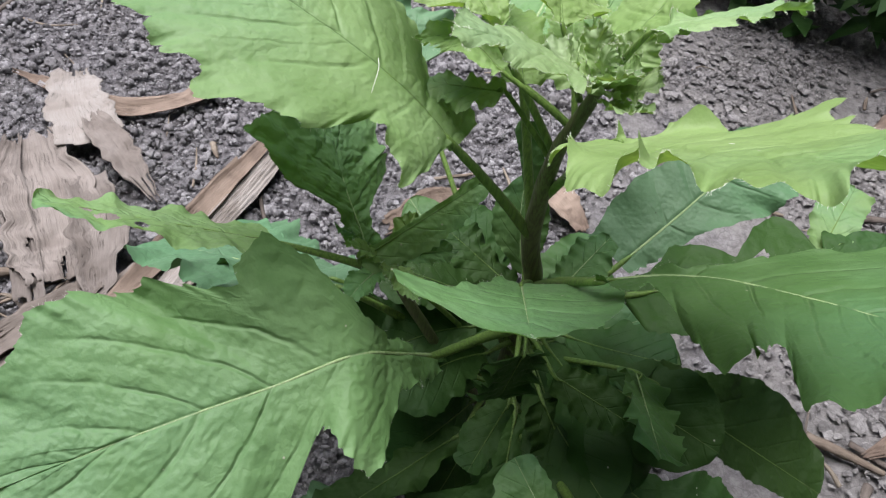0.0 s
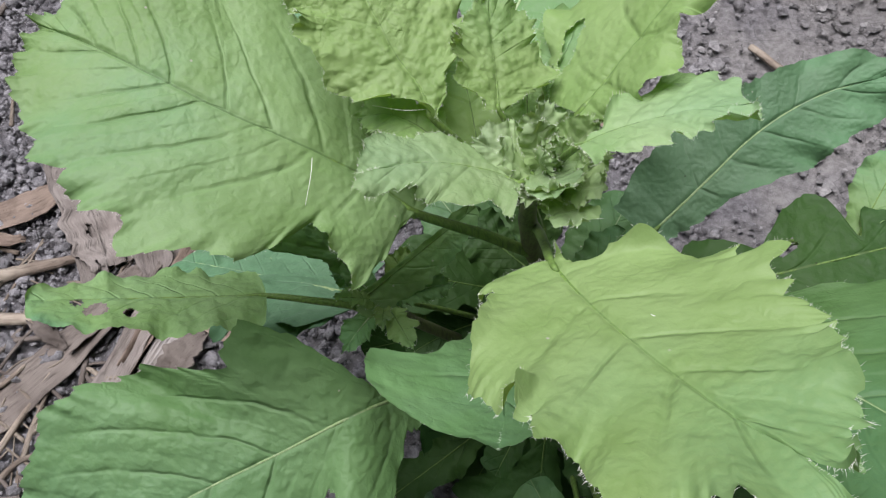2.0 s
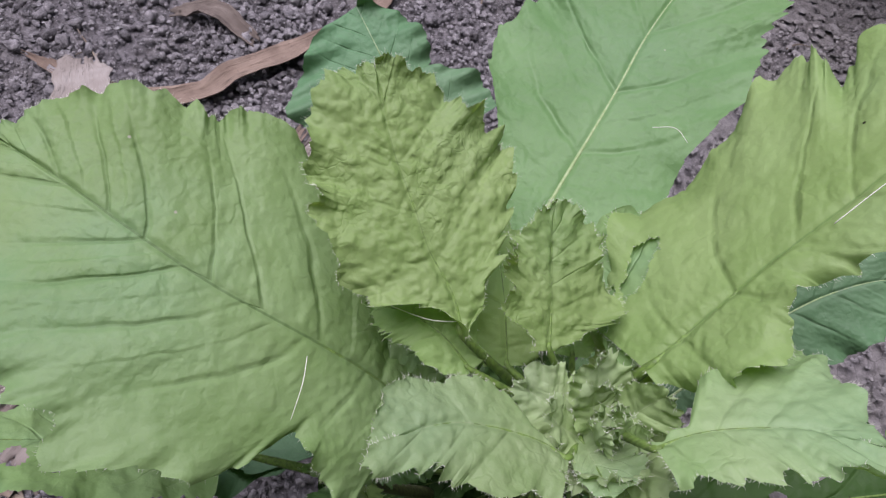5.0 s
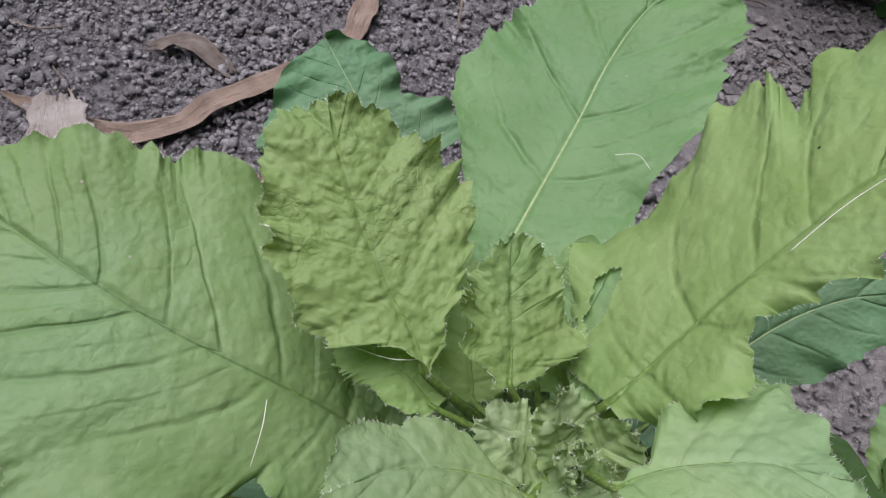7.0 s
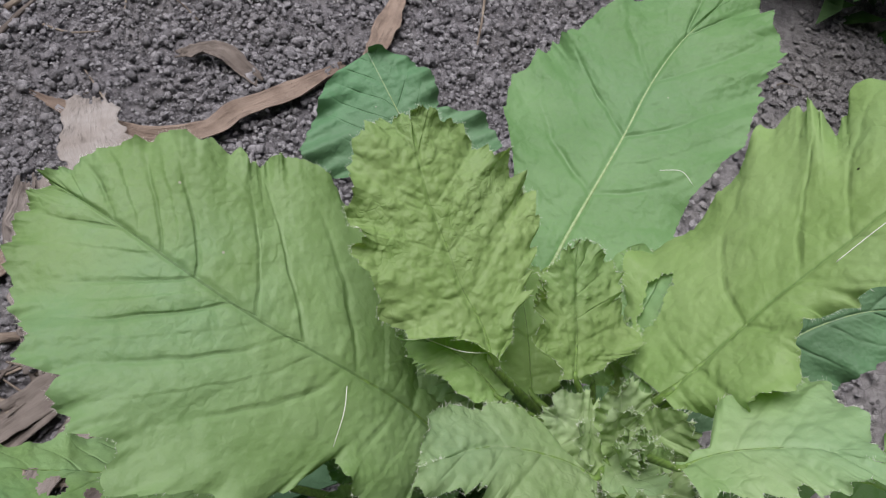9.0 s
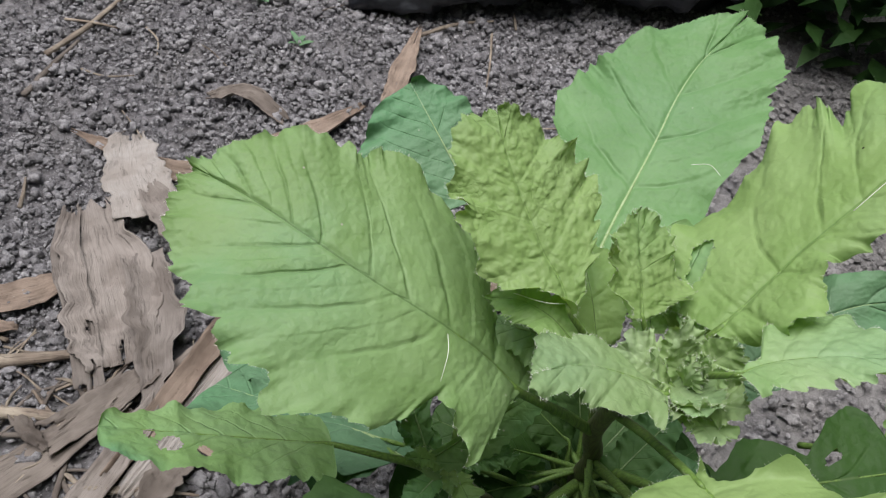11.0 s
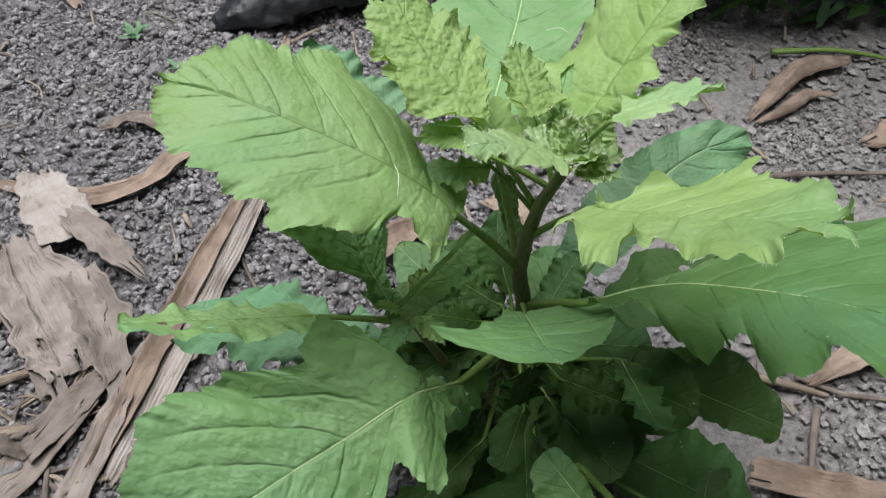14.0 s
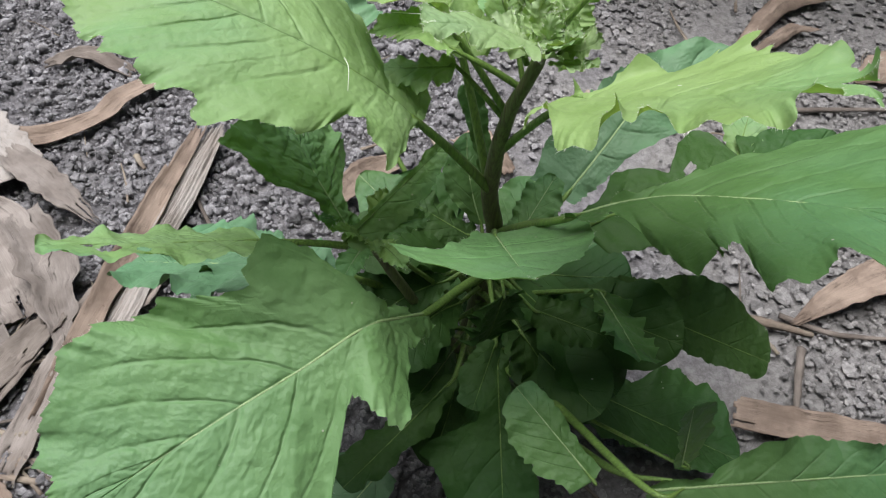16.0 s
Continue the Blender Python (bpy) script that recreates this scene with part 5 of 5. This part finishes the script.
dry("dry_strip", [(-0.447, 0.322, 0.006), (-0.384, 0.306), (-0.334, 0.296), (-0.283, 0.314, 0.004), (-0.261, 0.341, 0.006), (-0.224, 0.377, 0.004), (-0.187, 0.423)], (0.006, 0.018, 0.022, 0.02, 0.022, 0.026, 0.01), TAN, "long curled tan strip of dry leaf lying on soil", cup=0.5, seed=2, twist=0.6)
dry("dry_leaf", [(-0.165, 0.425), (-0.157, 0.480, 0.004), (-0.149, 0.556, 0.006)], (0.014, 0.026, 0.004), TAN, "narrow tan dry leaf pointing away on soil", seed=3)
dry("papery_sheath", [(-0.385, 0.318, 0.012), (-0.365, 0.275, 0.010), (-0.338, 0.232, 0.008)], (0.03, 0.058, 0.05), PAPER, "torn papery grey-brown sheath flake", "dry sheath", rise=0.012, cup=0.15, seed=4, ragged=0.18, fray=0.03, ribs=0.0001, crumple=0.0014)
sheath = tagged(new("dry_sheath"), "large split grey-brown dry sheath lying on soil", "dry sheath", "leaf litter")
for name, line, widths, options in (
    ("body", [(-0.395, 0.240, 0.010), (-0.360, 0.180, 0.010), (-0.330, 0.130, 0.006), (-0.312, 0.098, 0.002)], (0.035, 0.07, 0.075, 0.05), dict(cup=0.22, seed=5, ragged=0.16, nv=36, nu=90, crumple=0.0022, ribs=0.0003, fray=0.05, holes=((0.66, 0.5, 0.05, 0.07), (0.86, -0.05, 0.09, 0.05)))),
    ("torn_edge", [(-0.330, 0.195, 0.012), (-0.300, 0.140, 0.012), (-0.284, 0.092, 0.006), (-0.280, 0.060, 0.003)], (0.03, 0.045, 0.022, 0.008), dict(cup=0.4, seed=25, ragged=0.25)),
    ("ribbed_edge", [(-0.405, 0.232, 0.012), (-0.388, 0.180, 0.010), (-0.352, 0.120, 0.004), (-0.325, 0.065, 0.002)], (0.012, 0.026, 0.024, 0.02), dict(cup=0.5, seed=26, ribs=0.0012)),
):
    part(name, strip_mesh(name, ground_line(line, 0.006), widths, **options), SHEATH, sheath)
dry("sheath_fibre", [(-0.350, 0.262, 0.018), (-0.310, 0.222, 0.012), (-0.268, 0.184, 0.002)], (0.02, 0.03, 0.006), SHEATH, "frayed pointed flake of dry sheath", "dry sheath", rise=0.008, seed=6, ragged=0.2, fray=0.08)
dry("dry_leaf", [(-0.51, 0.10), (-0.467, 0.122), (-0.408, 0.150), (-0.384, 0.174)], (0.02, 0.03, 0.028, 0.016), TAN, "brown dry leaf blade on soil", seed=7)
dry("grey_sheath", [(-0.44, -0.085), (-0.40, -0.044), (-0.353, 0.008), (-0.300, 0.084, 0.004)], (0.035, 0.038, 0.034, 0.028), GREYED, "long flat grey dry sheath on soil", "dry sheath", cup=0.1, seed=8)
split = tagged(new("split_sheath"), "straight split sheath, brown inside with a pale fibrous strip", "dry sheath", "leaf litter")
part("inner_face", strip_mesh("inner_face", ground_line([(-0.186, 0.304, 0.010), (-0.222, 0.194, 0.008), (-0.266, 0.076, 0.004), (-0.293, 0.002)], 0.004), (0.014, 0.022, 0.02, 0.014), cup=0.9, seed=9, ribs=0.0005, ragged=0.15), TAN, split, "smooth brown inner face")
part("fibrous_strip", strip_mesh("fibrous_strip", ground_line([(-0.172, 0.296, 0.013), (-0.208, 0.188, 0.011), (-0.251, 0.072, 0.006), (-0.278, -0.003)], 0.005), (0.016, 0.022, 0.024, 0.02), cup=-0.35, seed=29, ribs=0.0011, nv=30, fray=0.03), PAPER, split, "pale fibrous ribbed strip")
dry("broad_dead_leaf", [(-0.200, 0.175), (-0.24, 0.120), (-0.285, 0.070)], (0.02, 0.05, 0.03), GREYED, "broad purplish-brown dead leaf on soil", seed=10)
dry("grey_sheath", [(-0.285, 0.100, 0.008), (-0.310, 0.070, 0.006), (-0.350, 0.025)], (0.016, 0.026, 0.03), GREYED, "grey dry sheath piece on soil", "dry sheath", seed=11)
dry("fibrous_sheath", [(-0.270, 0.095, 0.004), (-0.285, 0.045, 0.006), (-0.312, -0.035)], (0.012, 0.022, 0.024), SHEATH, "fibrous brown dry sheath on soil", "dry sheath", seed=12, ribs=0.0012)
forked = tagged(new("forked_dead_leaf"), "curled forked brown dead leaf lying on soil", "dry leaf", "leaf litter")
part("upper_lobe", strip_mesh("upper_lobe", ground_line([(0.375, 0.382, 0.004), (0.43, 0.43, 0.020), (0.48, 0.468, 0.022), (0.552, 0.486, 0.012)], 0.004), (0.005, 0.026, 0.028, 0.014), cup=-0.7, seed=13, ribs=0.0003, fray=0.03), TAN, forked)
part("lower_lobe", strip_mesh("lower_lobe", ground_line([(0.385, 0.380, 0.003), (0.43, 0.398, 0.012), (0.465, 0.420, 0.014), (0.505, 0.425, 0.006)], 0.004), (0.005, 0.017, 0.015, 0.005), cup=-0.8, seed=33, ribs=0.0003, fray=0.02), TAN, forked)
dry("dry_leaf", [(0.50, 0.34), (0.56, 0.36, 0.01), (0.62, 0.40)], (0.01, 0.05, 0.02), TAN, "curled brown dead leaf on soil", seed=14, cup=-0.3)
dry("tan_leaf", [(0.300, 0.038), (0.35, 0.058, 0.012), (0.42, 0.076, 0.016)], (0.004, 0.028, 0.036), TAN, "pale tan dry leaf tip on soil", seed=15)
dry("brown_strip", [(0.215, -0.032), (0.28, -0.058, 0.004), (0.36, -0.082)], (0.026, 0.030, 0.03), TAN, "flat brown dry strip on soil", "dry sheath", seed=16)
dry("dry_leaf", [(0.05, 0.275), (0.07, 0.25, 0.012), (0.095, 0.225)], (0.02, 0.035, 0.012), TAN, "pinkish-brown dead leaf under the plant", seed=17)
dry("dry_leaf", [(-0.080, 0.195), (-0.04, 0.222, 0.01), (-0.01, 0.245)], (0.02, 0.03, 0.02), TAN, "pale tan dead leaf under the plant", seed=18, cup=0.6)
dry("dry_leaf", [(-0.345, 0.398), (-0.305, 0.408, 0.006), (-0.255, 0.383)], (0.006, 0.022, 0.012), GREYED, "small dark curled dead leaf on soil", seed=19, cup=0.6)
dry("dry_leaf", [(-0.47, 0.72), (-0.43, 0.67, 0.006), (-0.40, 0.62)], (0.01, 0.03, 0.01), TAN, "narrow tan dead leaf on soil", seed=20)


def twig(points, radius, label, material=STRAW, name="twig"):
    return tagged(part(name, tube(name, ground_line(points, radius), (radius, radius * 0.9, radius * 0.5), 20, 7, 0.25), material), label, "twig", "leaf litter")


twig([(-0.247, 0.273), (-0.243, 0.264), (-0.238, 0.255)], 0.0028, "short pale straw twig on soil")
twig([(-0.45, 0.040), (-0.376, 0.047), (-0.325, 0.052)], 0.005, "crooked brown dry stick on soil")
twig([(-0.46, 0.072), (-0.405, 0.087), (-0.340, 0.106)], 0.006, "brown dry stick on soil")
twig([(-0.515, 0.42), (-0.49, 0.48), (-0.468, 0.56)], 0.003, "thin grey twig on soil")
twig([(0.262, 0.052), (0.285, 0.042), (0.315, 0.027)], 0.0045, "short pale stick on soil")
twig([(0.301, 0.017), (0.285, -0.012), (0.266, -0.048)], 0.0035, "short dark stick on soil", GREYED)
twig([(0.295, 0.05), (0.336, 0.027), (0.40, 0.015)], 0.0028, "curved dark root on soil", GREYED)
twig([(0.34, 0.292), (0.41, 0.297), (0.56, 0.290)], 0.0035, "long dark twig on soil", GREYED)
twig([(0.20, 0.34), (0.24, 0.30), (0.29, 0.285)], 0.0035, "pale twig on soil")
twig([(0.46, 0.515), (0.54, 0.505, 0.006), (0.63, 0.49)], 0.0042, "green-brown knotty stick lying on soil", STALK, "stick")
twig([(-0.510, 0.359), (-0.503, 0.405), (-0.493, 0.449)], 0.0028, "dark thin twig on soil", GREYED)
twig([(-0.475, 0.410), (-0.450, 0.408), (-0.423, 0.416)], 0.0012, "pale thin straw on soil")
twig([(-0.438, 0.491), (-0.420, 0.475), (-0.412, 0.450)], 0.0012, "bent pale straw on soil")
twig([(-0.070, 0.572), (-0.067, 0.520), (-0.067, 0.473)], 0.0014, "thin grey straw on soil")
twig([(-0.15, 0.545), (-0.11, 0.575), (-0.07, 0.59)], 0.0025, "pale straw on soil")


def litter(count, seed):
    rs = np.random.RandomState(seed)
    for _ in range(count):
        x, y = (rs.uniform(-0.5, -0.25), rs.uniform(-0.12, 0.12)) if rs.uniform() < 0.72 else (rs.uniform(-0.55, 0.6), rs.uniform(-0.1, 0.75))
        a, n = rs.uniform(0, 3.14), rs.uniform(0.02, 0.07)
        dx, dy, b = math.cos(a) * n / 2, math.sin(a) * n / 2, rs.uniform(-0.1, 0.1) * n
        twig([(x - dx, y - dy), (x + b, y - b, 0.003), (x + dx, y + dy)], rs.uniform(0.0005, 0.0024) , "thin dry straw among the litter", STRAW if rs.uniform() < 0.7 else GREYED, "straw")


litter(190, 7)
for k, (x, y, a, n, w) in enumerate([(-0.42, -0.02, 0.4, 0.05, 0.018), (-0.39, -0.09, 1.9, 0.06, 0.022), (-0.36, 0.035, 2.6, 0.045, 0.014), (-0.44, 0.11, 0.2, 0.07, 0.02), (-0.33, -0.05, 1.2, 0.05, 0.02), (-0.46, 0.02, 2.9, 0.06, 0.016), (-0.30, -0.06, 2.0, 0.07, 0.024), (-0.355, -0.105, 0.7, 0.05, 0.03), (-0.25, 0.02, 1.1, 0.06, 0.03), (-0.225, 0.05, 2.3, 0.05, 0.022)]):
    dx, dy = math.cos(a) * n / 2, math.sin(a) * n / 2
    dry("leaf_scrap", [(x - dx, y - dy, 0.001), (x, y, 0.006), (x + dx, y + dy, 0.002)], (w * 0.3, w, w * 0.25), (TAN, SHEATH, GREYED)[k % 3], "torn scrap of dry leaf among straw", seed=40 + k, cup=0.4, ragged=0.25, nu=24, nv=8)
twig([(-0.40, -0.13), (-0.372, -0.06), (-0.350, 0.005)], 0.0028, "bent dry brown stalk across the litter")
twig([(-0.345, -0.10), (-0.352, -0.05), (-0.348, 0.0)], 0.0024, "pale dry stalk in the litter")
twig([(-0.43, -0.03), (-0.40, 0.01), (-0.372, 0.065)], 0.0024, "grey dry stalk in the litter", GREYED)


# ---- things behind the plant ----
def bag(points, radii, seed):
    """A crumpled sheet of plastic heaped along a line."""
    line = catmull(points, 70)
    r = np.interp(np.linspace(0, 1, 70), np.linspace(0, 1, len(radii)), radii)
    verts, faces = [], []
    ring = 44
    way = np.gradient(line, axis=0)
    way /= np.linalg.norm(way, axis=1)[:, None]
    side = np.cross(way, (0, 0, 1.0))
    side /= np.linalg.norm(side, axis=1)[:, None]
    for i in range(70):
        for k in range(ring):
            a = 2 * math.pi * k / ring
            d = Vector(side[i] * math.cos(a)) + Vector((0, 0, math.sin(a) * 0.75))
            p = Vector(line[i]) + d * r[i]
            fold = abs(noise.noise(p * 22 + Vector((seed, 0, 0)))) * 0.55 + abs(noise.noise(p * 55)) * 0.22
            verts.append(p - d * r[i] * (fold - 0.15))
    for i in range(69):
        for k in range(ring):
            faces.append((i * ring + k, i * ring + (k + 1) % ring, (i + 1) * ring + (k + 1) % ring, (i + 1) * ring + k))
    faces += [tuple(range(ring))[::-1], tuple(range(69 * ring, 70 * ring))]
    return mesh_from("plastic_bag", verts, faces)


tagged(part("plastic_bag", bag([(-0.235, 0.575, 0.008), (-0.17, 0.615, 0.03), (-0.10, 0.665, 0.05), (0.0, 0.70, 0.06)], (0.012, 0.05, 0.075, 0.09), 3), BLACK), "crumpled dusty black plastic sheet lying on soil", "plastic sheet")
tagged(part("plastic_bag", bag([(0.0, 0.70, 0.05), (0.12, 0.70, 0.05), (0.26, 0.78, 0.06), (0.5, 0.95, 0.08)], (0.05, 0.07, 0.08, 0.09), 8), BLACK), "crumpled dusty black plastic sheet in the shade", "plastic sheet")


def weed(x, y, size, seed, count=9):
    rs = np.random.RandomState(seed)
    top = tagged(new("weed"), "tiny green seedling sprouting from soil", "weed", "seedlings")
    for k in range(count):
        a, n = rs.uniform(0, 6.28), size * rs.uniform(0.5, 1)
        b = (x + rs.uniform(-0.2, 0.2) * size, y + rs.uniform(-0.2, 0.2) * size, lift(x, y) + 0.003)
        t = (b[0] + math.cos(a) * n, b[1] + math.sin(a) * n, b[2] + n * rs.uniform(0.3, 0.8))
        part("leaflet", blade_mesh("leaflet", b, t, (0, 0, 1), 0, 0.001, 0, [n * 110, n * 180, n * 130, n * 50], [n * 110, n * 180, n * 130, n * 50], seed=k + seed, nu=14, nv=4, tooth=0.05, quilt=0.0001, ruffle=0.0002, crinkle=0.0001), OLD, top)


weed(-0.327, 0.566, 0.024, 41)
weed(-0.275, 0.50, 0.016, 42, 5)


def fibre(points, radius=0.00013):
    tagged(part("fibre", tube("fibre", points, (radius, radius, radius * 0.6), 18, 5), HAIR), "thin pale plant fibre lying on a leaf", "fibre", "fibres on the leaves")


fibre([(-0.0755, -0.026, 0.3505), (-0.0745, -0.034, 0.352), (-0.0755, -0.043, 0.349)])
fibre([(-0.056, -0.012, 0.3605), (-0.045, -0.014, 0.361), (-0.034, -0.0115, 0.3595)])
fibre([(0.012, 0.071, 0.3505), (0.019, 0.071, 0.352), (0.023, 0.066, 0.352)])
fibre([(0.034, 0.000, 0.414), (0.042, 0.007, 0.423), (0.050, 0.012, 0.431)])
fibre([(0.022, -0.094, 0.392), (0.028, -0.099, 0.3965), (0.034, -0.104, 0.400)])


def hedge():
    """Dense foliage that closes the plot behind the plant, shade put in its colour."""
    rs = np.random.RandomState(31)
    verts, faces, uvs = [], [], []
    for _ in range(6500):
        x = rs.uniform(0.20, 1.5)
        front = 0.60 - 0.05 * min(1, max(0, (x - 0.25) / 0.15))
        z = rs.uniform(0.0, 0.8)
        y = front + abs(rs.normal(0, 0.10)) + 0.10 * (0.2 - z if z < 0.2 else 0)
        n = rs.uniform(0.025, 0.06)
        a, tilt = rs.uniform(0, 6.28), rs.uniform(-0.9, 0.3)
        way = np.array((math.cos(a), math.sin(a), tilt))
        side = np.cross(way, (0, 0, 1.0)) * 0.32
        p = np.array((x, y, z + 0.02))
        k = len(verts)
        mid = p + way * n * 0.5 + np.array((0, 0, 0.12 * n))
        verts += [p, mid - side * n * 0.8, mid, mid + side * n * 0.8, p + way * n]
        uvs += [(0, 0.5), (0.5, 0), (0.5, 0.5), (0.5, 1), (1, 0.5)]
        faces += [(k, k + 1, k + 2), (k, k + 2, k + 3), (k + 1, k + 4, k + 2), (k + 2, k + 4, k + 3)]
    me = mesh_from("hedge_foliage", verts, faces, layers={"unit": uvs, "veins": uvs})
    return tagged(part("hedge_foliage", me, SHADED), "dense green foliage behind the plot, coloured dark for its shade", "hedge", kind="stuff")


hedge()
pad = tagged(part("broad_leaf", blade_mesh("broad_leaf", (0.60, 0.70, 0.16), (0.532, 0.55, 0.012), (0.5, -0.5, 0.6), 0.0, 0.012, -0.002, (20, 34, 44, 50, 50, 46, 36, 22, 12), (20, 34, 44, 50, 50, 46, 36, 22, 12), seed=70, tooth=0.03, quilt=0.001, holes=((0.82, 0.45, 0.035, 0.12), (0.66, 0.6, 0.012, 0.04))), OLD), "broad dark green leaf with holes hanging to the soil", "leaf")
twig([(0.492, 0.544), (0.515, 0.62, 0.03), (0.55, 0.72, 0.08), (0.56, 0.78, 0.16)], 0.0022, "thin dry vine hanging into the foliage")
